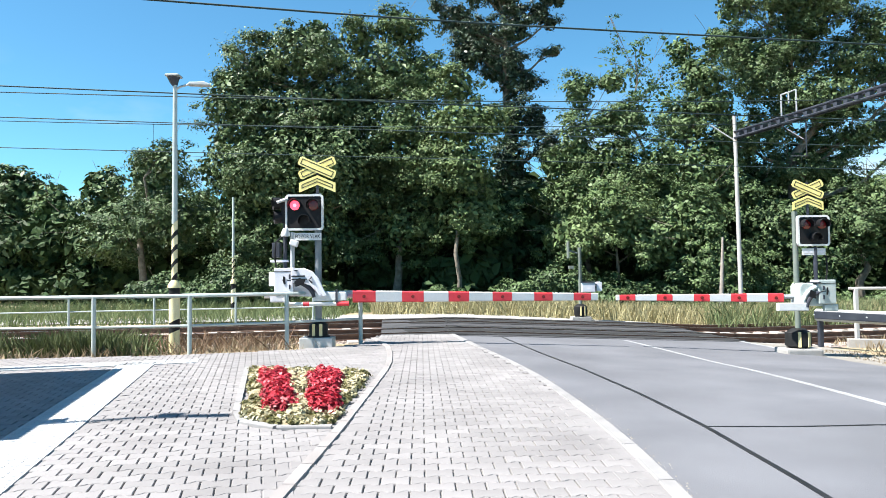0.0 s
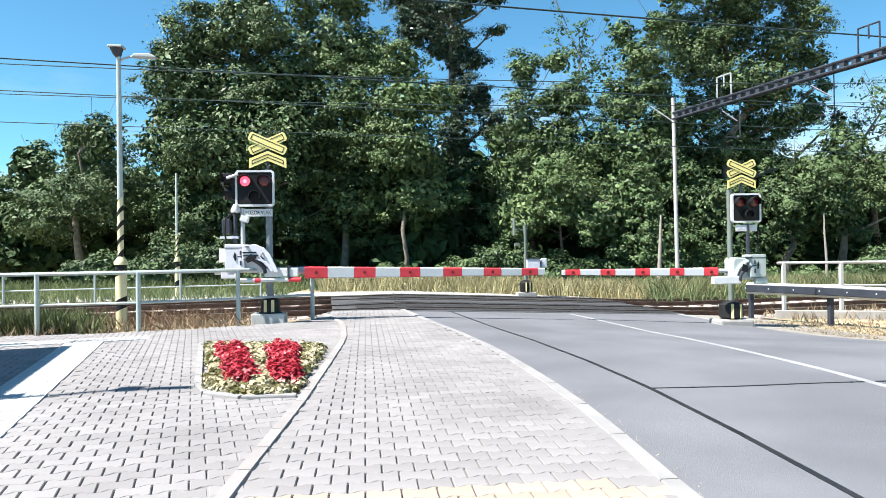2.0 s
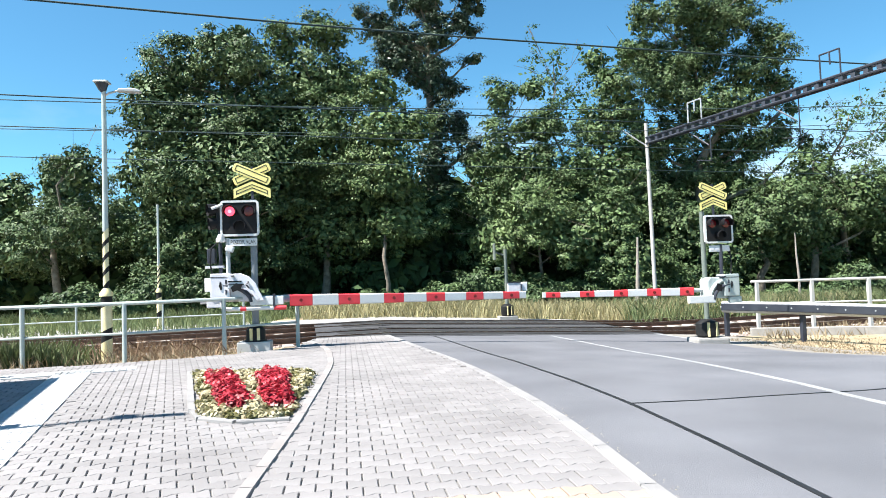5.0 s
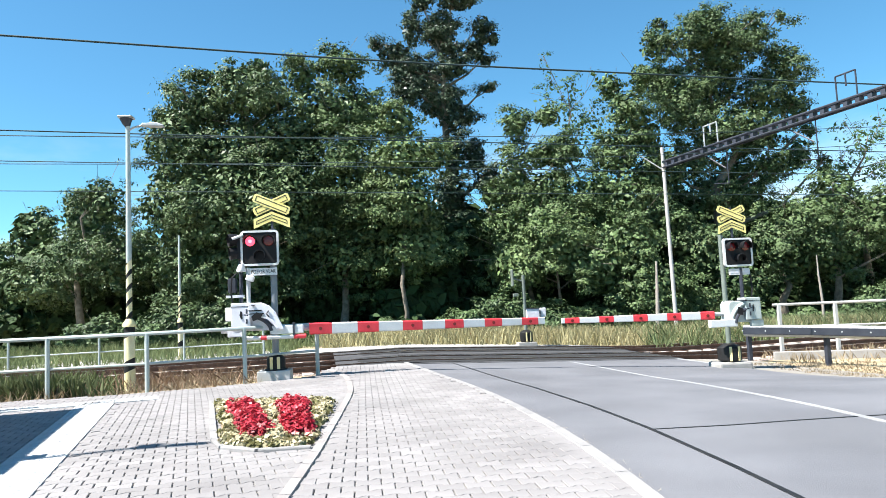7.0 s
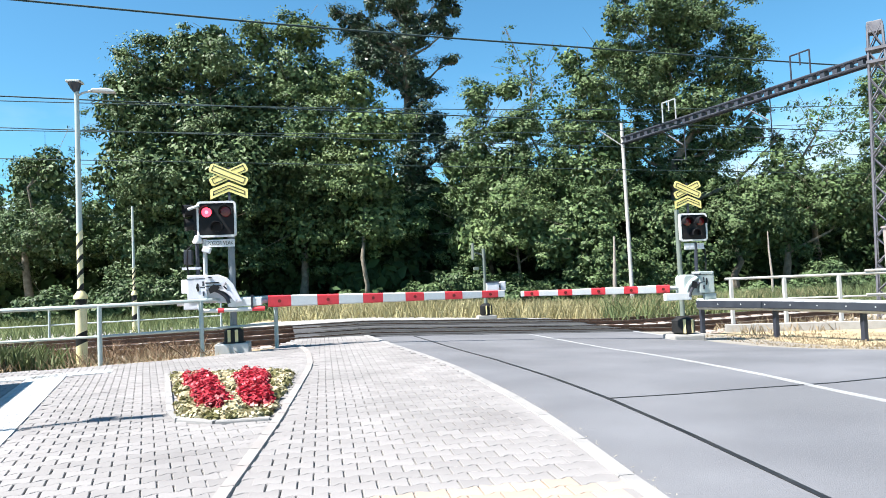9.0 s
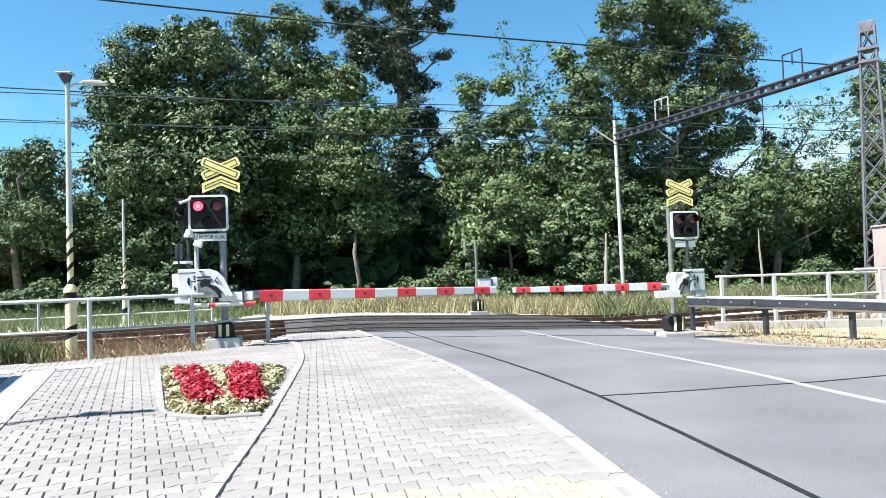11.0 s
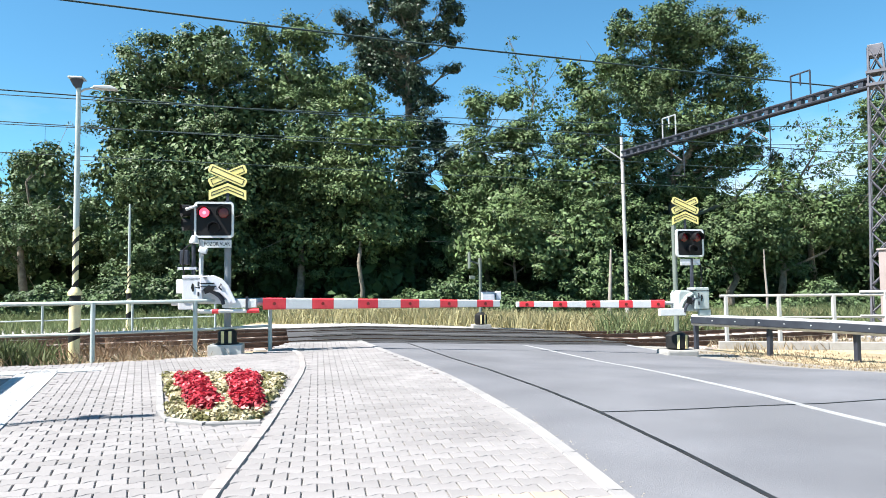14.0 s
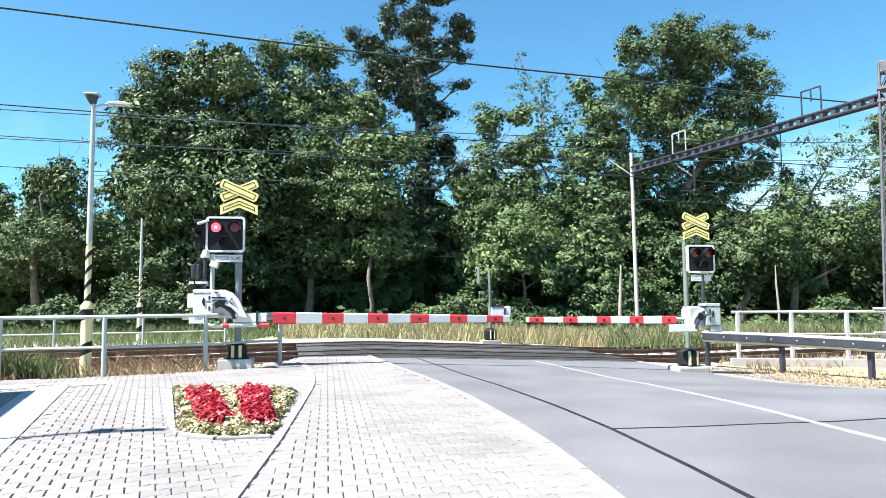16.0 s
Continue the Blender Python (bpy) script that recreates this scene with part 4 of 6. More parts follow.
def crossing_signal(x, y, z, s, lit, label, size=1.0, dx=0.25, turn=0.0):
    """The warning signal with its cross, lamps and barrier drive. s = -1: parts lie to the -x side of the pole, 1: mirrored."""
    ob = thing("crossing_signal", pose(x, y, z), label, "railway signal", "level crossing signals")
    if s < 0:
        part("concrete_base", Mesh().box(-0.02, 0, -0.25, 0.66, 0.5, 0.43), WHITE_STEEL, ob, "whitish concrete foundation block", bevel=0.02)
        part("base_plate", Mesh().tube([(0, 0, 0.17), (0, 0, 0.21)], [0.24, 0.22], 16), BLACK_PAINT, ob)
    else:
        part("concrete_base", Mesh().box(0.0, 0, -0.25, 0.80, 0.6, 0.34), CONCRETE, ob, "low rough concrete foundation", bevel=0.05)
    part("pole", Mesh().tube([(0, 0, 0.1), (0, 0, 3.1)], 0.058 if s > 0 else 0.07, 14), POST_GREEN if s > 0 else GUARD, ob, smooth=True)
    # striped round cover at the foot
    drum = 0.19 if s < 0 else 0.27
    cover = part("base_cover", Mesh().tube([(0, 0, 0.10), (0, 0, 0.14), (0, 0, 0.42), (0, 0, 0.52)], [drum * 0.8, drum, drum, drum * 0.45], 18), BLACK_PAINT, ob, "black drum with pale stripes", smooth=True)
    for a in (-112, -68):
        c, q = math.cos(radians(a)), math.sin(radians(a))
        bar = Mesh().box(0, 0, 0.12, 0.06, 0.02, 0.33)
        part("stripe", bar, YELLOW_PALE, cover, at=pose(c * drum * 1.008, q * drum * 1.008, 0, 0, 0, a + 90))
    # drive housing with its curved arm bracket
    k = s if s < 0 else 0.74
    grey = GREY_PAINT if s < 0 else GALV_GREEN
    hx = k * 0.34
    housing = part("drive_housing", Mesh().prism([(hx - 0.34, 1.02), (hx + 0.32, 1.00), (hx + 0.36, 1.12), (hx + 0.26, 1.38), (hx + 0.10, 1.50), (hx - 0.28, 1.52), (hx - 0.34, 1.44)], 0.42, pose(0, -0.30, 0)), grey, ob, "light grey barrier drive housing", bevel=0.03)
    part("side_box", Mesh().box(k * 0.62, -0.22, 1.06, 0.38, 0.36, 0.52), grey, ob, bevel=0.02)
    part("lid_seam", Mesh().box(k * 0.62, -0.22, 1.50, 0.39, 0.37, 0.012), BLACK, ob)
    part("hinge", Mesh().box(k * 0.50, -0.41, 1.16, 0.03, 0.02, 0.09), GREY_STEEL, ob)
    part("hinge", Mesh().box(k * 0.50, -0.41, 1.36, 0.03, 0.02, 0.09), GREY_STEEL, ob)
    part("opening", Mesh().prism([(hx - 0.02, 1.20), (hx + 0.13, 1.26), (hx + 0.17, 1.33), (hx + 0.05, 1.38), (hx - 0.05, 1.30)] if s < 0 else [(hx - 0.26, 1.22), (hx - 0.12, 1.18), (hx - 0.10, 1.32), (hx - 0.22, 1.38)], 0.012, pose(0, -0.512, 0)), BLACK, housing)
    part("cover_strap", Mesh().box(hx - 0.02, -0.31, 1.512, 0.06, 0.40, 0.02), GREY_STEEL, housing)
    part("junction_box", Mesh().box(k * 0.88, -0.1, 1.22, 0.16, 0.2, 0.28), WHITE, ob, bevel=0.015)
    part("latch", Mesh().prism([(k * 0.58, 1.26), (k * 0.61, 1.25), (k * 0.64, 1.33), (k * 0.62, 1.42), (k * 0.59, 1.40)], 0.01, pose(0, -0.412, 0)), BLACK, ob)
    if s < 0:
        rim = [(-0.46, 1.56), (-0.20, 1.57), (-0.04, 1.50), (0.08, 1.36), (0.16, 1.18), (0.24, 1.02), (0.10, 1.00), (0.04, 1.10), (-0.08, 1.22), (-0.24, 1.28), (-0.46, 1.28)]
        plate = part("arched_cover", Mesh().prism(rim, 0.05, pose(0, -0.46, 0)), grey, ob, "pale arched cover of the drive", bevel=0.012)
        part("slot", Mesh().box(-0.32, -0.466, 1.40, 0.26, 0.012, 0.025), BLACK, plate)
        part("slot", Mesh().box(-0.30, -0.466, 1.34, 0.30, 0.012, 0.02), BLACK, plate)
        part("handle", Mesh().tube([(-0.06, -0.47, 1.40), (-0.10, -0.52, 1.34), (-0.05, -0.47, 1.28)], 0.018, 6), GREY_STEEL, plate)
        part("crank_arm", Mesh().prism([(-0.05, 1.25), (0.03, 1.22), (0.16, 1.06), (0.10, 1.02)], 0.03, pose(0, -0.52, 0)), grey, ob, bevel=0.008)
        part("counter_tube", Mesh().tube([(-1.02, -0.30, 1.03), (-0.62, -0.30, 1.03)], 0.05, 8), grey, ob, smooth=True)
        part("lower_tube", Mesh().tube([(-0.60, -0.36, 1.0), (-0.58, -0.36, 0.90), (-0.48, -0.36, 0.86), (0.42, -0.36, 0.86)], 0.042, 8), WHITE, ob, smooth=True)
        part("red_sleeve", Mesh().tube([(-0.24, -0.36, 0.86), (-0.12, -0.36, 0.86)], 0.047, 10), RED, ob, smooth=True)
        part("red_sleeve", Mesh().tube([(0.42, -0.36, 0.86), (0.66, -0.36, 0.86)], 0.047, 10), RED, ob, smooth=True)
        part("socket_clamp", Mesh().box(0.42, -0.33, 0.88, 0.04, 0.16, 0.26), GREY_STEEL, ob)
    arc = [(k * (0.62 - 0.60 * math.sin(a)), -0.36, 0.98 + 0.36 * math.cos(a)) for a in [0.1 + 0.24 * i for i in range(7)]]
    part("bracket", Mesh().tube(arc, 0.045, 8), GREY_STEEL, ob, smooth=True)
    arc2 = [(k * (0.66 - 0.74 * math.sin(a)), -0.33, 1.02 + 0.46 * math.cos(a)) for a in [0.1 + 0.24 * i for i in range(7)]]
    part("bracket", Mesh().tube(arc2, 0.05, 8), grey, ob, smooth=True)
    part("counterweight", Mesh().box(k * 0.74, -0.33, 0.90, 0.30, 0.10, 0.15), grey, ob, bevel=0.02)
    part("arm_socket", Mesh().box(-s * 0.28, -0.33, 0.92, 0.66, 0.12, 0.17), WHITE, ob, bevel=0.015)
    # conduit pipe and cable
    part("conduit", Mesh().tube([(k * 0.50, -0.12, 1.5), (k * 0.50, -0.12, 2.30)], 0.045, 8), GALV if s < 0 else GREY_STEEL, ob, smooth=True)
    part("cable", Mesh().tube([(k * 0.82, -0.1, 1.55), (k * 0.86, -0.1, 1.8), (k * 0.84, -0.1, 2.1), (k * 0.62, -0.1, 2.3)], 0.018, 6), BLACK, ob)
    # backboard
    c, t = math.cos(radians(turn)), turn
    w, h, zc = 0.77 * size, 0.73 * size, 2.70 if s < 0 else 2.66
    bx = s * dx if s < 0 else dx
    q = Matrix.Translation((bx, -0.16, zc)) @ pose(0, 0, 0, 0, 0, t)
    r = 0.07
    def rounded(w, h, r):
        out = []
        for cx, cz, a0 in ((w / 2 - r, h / 2 - r, 0), (-w / 2 + r, h / 2 - r, 90), (-w / 2 + r, -h / 2 + r, 180), (w / 2 - r, -h / 2 + r, 270)):
            out += [(cx + r * math.cos(radians(a0 + 22.5 * i)), cz + r * math.sin(radians(a0 + 22.5 * i))) for i in range(5)]
        return out
    board = part("backboard", Mesh().prism(rounded(w - 0.02, h - 0.02, r), 0.05, q), BLACK, ob, "matt black signal backboard")
    outer, inner = rounded(w, h, r), rounded(w - 0.085, h - 0.085, r * 0.55)
    fr, n = Mesh(), len(outer)
    fr.v = [tuple(q @ Vector((a, yy, b))) for yy in (-0.012, 0.056) for a, b in outer] + [tuple(q @ Vector((a, yy, b))) for yy in (-0.012, -0.001) for a, b in inner]
    for i in range(n):
        j = (i + 1) % n
        fr.f += [(i, j, 2 * n + j, 2 * n + i), (i, n + i, n + j, j), (2 * n + i, 2 * n + j, 3 * n + j, 3 * n + i)]
    part("white_frame", fr, WHITE, board, "white reflective rim")
    part("neck", Mesh().box(bx, -0.03, zc - 0.06, 0.12, 0.22, 0.12), GREY_STEEL, ob)
    lamps = []
    for lx, lz, rr in ((-0.185, 0.14, 0.105), (0.185, 0.14, 0.105)):
        at = q @ Vector((lx * size, -0.024, lz * size))
        if lit:
            lamps.append(lamp_insert(ob, *at, rr * size))
        else:
            part("red_lamp", Mesh().tube([at + Vector((0, 0.02, 0)), at + Vector((0, -0.012, 0)), at + Vector((0, -0.02, 0))], [rr * size, rr * size, rr * 0.5], 20), RED_LENS, ob, "unlit dark red warning lamp", smooth=True)
        visor(ob, at.x, at.y + 0.02, at.z, (rr + 0.018) * size)
    at = q @ Vector((0.01, -0.01, -0.17 * size))
    part("white_lamp", Mesh().tube([at + Vector((0, 0.01, 0)), at + Vector((0, -0.02, 0))], 0.09 * size, 20), BLACK, ob, "unlit smoked white lamp")
    visor(ob, at.x, at.y, at.z, 0.11 * size)
    plate = part("sign_plate", Mesh().box(bx + 0.06 * (1 if s < 0 else 0), -0.14, zc - h / 2 - 0.20, 0.56 * size, 0.012, 0.15), WHITE, ob, "white plate with black capital letters", bevel=0.004)
    if lit:
        text_bars(plate, bx + 0.06, -0.149, zc - h / 2 - 0.125, 0.50, 0.11, "POZOR VLAK")
    else:
        for i in range(4):
            part("text_bar", Mesh().box(bx - 0.18 + 0.12 * i, -0.149, zc - h / 2 - 0.155, 0.09, 0.004, 0.06), GREY_PAINT, plate)
    # the yellow double cross
    cx, cz = (0.0, 3.49) if s < 0 else (dx - 0.06, 3.47)
    L = 0.80 * size
    cross = part("crossbuck", Mesh().box(cx, -0.055, cz - 0.62, 0.05, 0.03, 0.9), GREY_STEEL, ob, "fluorescent yellow double warning cross")
    for n_b, ang in enumerate((24, -24)):
        a, b = Mesh(), Mesh()
        cross_board(a, b, cx, cz + 0.125 * size, L, ang, -0.085 - 0.013 * n_b, 0.185 * size)
        part("board", a, YELLOW, cross)
        part("inner_line", b, BLACK_PAINT, cross)
    def bent(hw, drop, half):
        """An angular arrow outline: half width, drop of the ends, half thickness."""
        return [(-hw, -drop - half), (0, -half), (hw, -drop - half), (hw, -drop + half), (0, half), (-hw, -drop + half)]
    q2 = Matrix.Translation((cx, -0.085, cz - 0.125 * size))
    part("chevron", Mesh().prism(bent(0.37 * size, 0.155 * size, 0.098 * size), 0.012, q2), YELLOW, cross)
    for up in (0.032, -0.032):
        q3 = Matrix.Translation((cx, -0.089, cz + (up - 0.125) * size))
        part("inner_line", Mesh().prism(bent(0.31 * size, 0.130 * size, 0.008), 0.006, q3), BLACK_PAINT, cross)
    for sx in (-1, 1):
        q3 = Matrix.Translation((cx + sx * 0.31 * size, -0.089, cz - 0.265 * size))
        part("inner_line", Mesh().prism([(-0.007, -0.04), (0.007, -0.04), (0.007, 0.04), (-0.007, 0.04)], 0.006, q3), BLACK_PAINT, cross)
    # second lamp head towards the side road
    if s < 0:
        part("side_head", Mesh().box(-0.66, 0.02, 2.48, 0.12, 0.36, 0.48), BLACK, ob, "black side signal head with hoods", bevel=0.03)
        part("side_hood", Mesh().tube([(-0.71, -0.06, 2.90), (-0.89, -0.14, 2.88)], [0.11, 0.13], 12, cap=False), BLACK, ob)
        part("side_hood", Mesh().tube([(-0.71, -0.06, 2.62), (-0.87, -0.12, 2.60)], [0.11, 0.13], 12, cap=False), BLACK, ob)
        part("side_rim", Mesh().tube([(-0.57, -0.20, 2.98), (-0.79, -0.22, 2.90)], 0.03, 8), WHITE, ob)
        part("bell", Mesh().tube([(-0.63, -0.16, 2.22), (-0.63, -0.16, 2.26), (-0.63, -0.16, 2.38)], [0.09, 0.10, 0.05], 14), WHITE, ob, "pale warning bell", smooth=True)
        part("speaker", Mesh().box(0, 0, -0.06, 0.16, 0.14, 0.12), WHITE, ob, bevel=0.02, at=pose(-0.45, -0.20, 2.08, 0, 20, 0))
        part("control_box", Mesh().box(-0.85, 0.05, 1.80, 0.16, 0.2, 0.3), GREY_STEEL, ob, bevel=0.015)
        part("side_pole", Mesh().tube([(-0.67, 0, 1.5), (-0.67, 0, 2.5)], 0.04, 8), GREY_STEEL, ob, smooth=True)
        part("control_shelf", Mesh().box(-0.79, 0.02, 1.70, 0.36, 0.12, 0.05), GREY_PAINT, ob)
    return ob, lamps


def far_barrier():
    x, y = 5.72, 26.0
    g = -0.17
    ob = thing("barrier_post", pose(x, y, g), "grey barrier post seen from behind across the tracks", "railway barrier")
    part("concrete_base", Mesh().box(0, 0, -0.2, 0.7, 0.5, 0.22), CONCRETE, ob, bevel=0.02)
    part("pole", Mesh().tube([(0, 0, 0), (0, 0, 2.55)], 0.065, 12), POST_GREEN, ob, smooth=True)
    c = part("base_cover", Mesh().tube([(0, 0, 0.02), (0, 0, 0.08), (0, 0, 0.38), (0, 0, 0.48)], [0.2, 0.24, 0.24, 0.1], 16), BLACK_PAINT, ob, "black drum with pale stripes", smooth=True)
    for a in (-60, -100):
        part("stripe", Mesh().box(0, 0, 0.06, 0.05, 0.02, 0.33), YELLOW_PALE, c, at=pose(math.cos(radians(a)) * 0.245, math.sin(radians(a)) * 0.245, 0, 0, 0, a + 90))
    part("drive_housing", Mesh().box(0.27, 0, 0.90, 0.50, 0.36, 0.36), GREY_PAINT, ob, "pale grey barrier drive box", bevel=0.03)
    part("side_box", Mesh().box(0.68, 0, 0.94, 0.20, 0.26, 0.34), GREY_PAINT, ob, bevel=0.02)
    part("link", Mesh().box(0.55, 0, 1.04, 0.12, 0.12, 0.10), GREY_STEEL, ob)
    part("lid", Mesh().box(0.27, 0, 1.26, 0.54, 0.40, 0.03), GREY_STEEL, ob, bevel=0.008)
    part("sign_back", Mesh().box(-0.42, 0, 2.15, 0.05, 0.3, 0.62), POST_GREEN, ob, bevel=0.01)
    part("sign_bracket", Mesh().tube([(0, 0, 2.3), (-0.42, 0, 2.45)], 0.03, 8), POST_GREEN, ob)
    part("sign_back", Mesh().box(-0.32, 0, 1.75, 0.18, 0.2, 0.12), POST_GREEN, ob, bevel=0.01)


# ---- lamp posts ----
def lamp_post(x, y, h, label, heads=True, r=0.055, striped_to=2.55):
    g = ground_z(x, y) - 0.07
    ob = thing("street_lamp" if heads else "marker_pole", pose(x, y, g), label, "street lamp" if heads else "pole")
    part("pole", Mesh().tube([(0, 0, striped_to), (0, 0, h)], [r, r * 0.75], 12), GALV_GREEN, ob, smooth=True)
    striped("band", ob, 0, 0, 1.42, striped_to, r * 1.04, BLACK_PAINT, CREAM_BAND, 8, 0.07, 0.36)
    striped("band", ob, 0, 0, -0.05, 1.30, r * 1.9, CREAM_BAND, BLACK_PAINT, 4, 0.05, 0.68)
    part("collar", Mesh().tube([(0, 0, 1.28), (0, 0, 1.34), (0, 0, 1.44)], [r * 2.3, r * 2.3, r], 14), YELLOW_PALE, ob, smooth=True)
    if heads:
        head = part("lamp_head", Mesh().tube([(0, 0, h - 0.03), (-0.02, 0, h + 0.04), (-0.03, 0, h + 0.14)], [0.05, 0.085, 0.125], 14), GREY_STEEL, ob, smooth=True)
        part("lid", Mesh().box(-0.03, 0, h + 0.14, 0.28, 0.26, 0.045), GALV, head, "pale flat cap", bevel=0.025)
        arm = part("arm", Mesh().tube([(0, 0, h - 0.12), (0.10, 0, h - 0.05), (0.30, 0, h + 0.0)], 0.022, 8), GALV, ob, smooth=True)
        part("lamp_head", Mesh().prism([(0.26, h - 0.03), (0.70, h - 0.05), (0.72, h - 0.02), (0.60, h + 0.035), (0.30, h + 0.03)], 0.16, pose(0, -0.08, 0)), GALV, ob, "flat street-lamp head on a short arm", bevel=0.02)
    return ob


# ---- guardrail ----
def guardrail():
    line = [(10.05, 18.25, 0.44), (10.9, 16.6, 0.43), (11.8, 14.7, 0.40), (12.4, 13.2, 0.37), (13.2, 11.0, 0.33), (14.0, 8.5, 0.30)]
    ob = thing("guardrail", pose(0, 0, 0), "weathered zinc guardrail with painted-in recess shade", "guardrail")
    prof = [(0, 0), (0.045, -0.02), (0.08, -0.06), (0.08, -0.10), (0.02, -0.14), (0.02, -0.17), (0.08, -0.21), (0.08, -0.25), (0.045, -0.29), (0, -0.31)]
    me = Mesh()
    for i, (x, y, z) in enumerate(line):
        a, b = line[max(0, i - 1)], line[min(len(line) - 1, i + 1)]
        d = Vector((b[0] - a[0], b[1] - a[1], 0)).normalized()
        out = Vector((d.y, -d.x, 0))
        for k, (o, dz) in enumerate(prof):
            me.v.append((x + out.x * o, y + out.y * o, z + dz))
        for k, (o, dz) in reversed(list(enumerate(prof))):
            me.v.append((x + out.x * (o + 0.006), y + out.y * (o + 0.006), z + dz))
    n = 2 * len(prof)
    for i in range(len(line) - 1):
        me.f += [(i * n + k, i * n + (k + 1) % n, (i + 1) * n + (k + 1) % n, (i + 1) * n + k) for k in range(n)]
    me.f += [tuple(range(n)), tuple(range((len(line) - 1) * n, len(line) * n))]
    part("beam", me, GALV, ob, "pale zinc upper and lower ribs", smooth=True)
    # dark sheet over the beam's hollow, painting in its shading
    face = Mesh()
    for i, (x, y, z) in enumerate(line):
        a, b = line[max(0, i - 1)], line[min(len(line) - 1, i + 1)]
        d = Vector((b[0] - a[0], b[1] - a[1], 0)).normalized()
        out = Vector((d.y, -d.x, 0))
        for o, dz in ((0.088, -0.055), (0.096, -0.070), (0.096, -0.235), (0.088, -0.250)):
            face.v.append((x + out.x * o, y + out.y * o, z + dz))
    for i in range(len(line) - 1):
        face.f += [(i * 4 + k, i * 4 + k + 1, i * 4 + k + 5, i * 4 + k + 4) for k in range(3)]
    recess_shade = part("recess_shade", face, RAIL_SHADE, ob, "dark blue-grey sheet painting the shade in the rail's recess")
    for p, d in polyline([q[:2] for q in line], 0.66):
        zt = np.interp(p.y, [q[1] for q in reversed(line)], [q[2] for q in reversed(line)])
        o = Vector((d.y, -d.x, 0)) * 0.096
        part("bolt", Mesh().tube([(p.x + o.x, p.y + o.y, zt - 0.15), (p.x + o.x * 1.1, p.y + o.y * 1.1, zt - 0.15)], 0.018, 8), GALV, recess_shade)
    for p, d in polyline([q[:2] for q in line], 2.0):
        zt = np.interp(p.y, [q[1] for q in reversed(line)], [q[2] for q in reversed(line)])
        z0 = ground_z(p.x, p.y) - 0.25
        part("post", Mesh().box(p.x + 0.12, p.y + 0.05, z0, 0.10, 0.12, zt - 0.03 - z0), GREY_STEEL, ob, bevel=0.008)


def side_strip():
    """Concrete foundation edge below the white railing."""
    me = Mesh()
    for i in range(9):
        me.box(0, 0, ground_z(12, 18) - 0.25, 1.40, 0.22, 0.40, pose(11.6 + 1.32 * i, 18.2 - 0.522 * i, 0, 0, 0, -21.6))
        tagged(part("edging", me, CONCRETE, bevel=0.015), "weathered concrete edging block below the railing", "edging", "edging blocks below the railing")
        me = Mesh()


# ---- overhead line ----
def lattice(me, a, b, side, up, w0, w1, bays, r):
    """Four chords and cross bracing between a and b."""
    a, b, side, up = Vector(a), Vector(b), Vector(side), Vector(up)
    def corner(f, i, j):
        w = w0 + (w1 - w0) * f
        return a.lerp(b, f) + side * (i * w / 2) + up * (j * w / 2)
    for i in (-1, 1):
        for j in (-1, 1):
            me.tube([corner(0, i, j), corner(1, i, j)], r, 5)
    for k in range(bays):
        f, g = k / bays, (k + 1) / bays
        for j in (-1, 1):
            me.tube([corner(f, -1, j), corner(g, 1, j)], r * 0.6, 4)
            me.tube([corner(f, 1, j), corner(g, -1, j)], r * 0.6, 4)
            me.tube([corner(f, j, -1), corner(g, j, 1)], r * 0.6, 4)
            me.tube([corner(f, j, 1), corner(g, j, -1)], r * 0.6, 4)
    return me


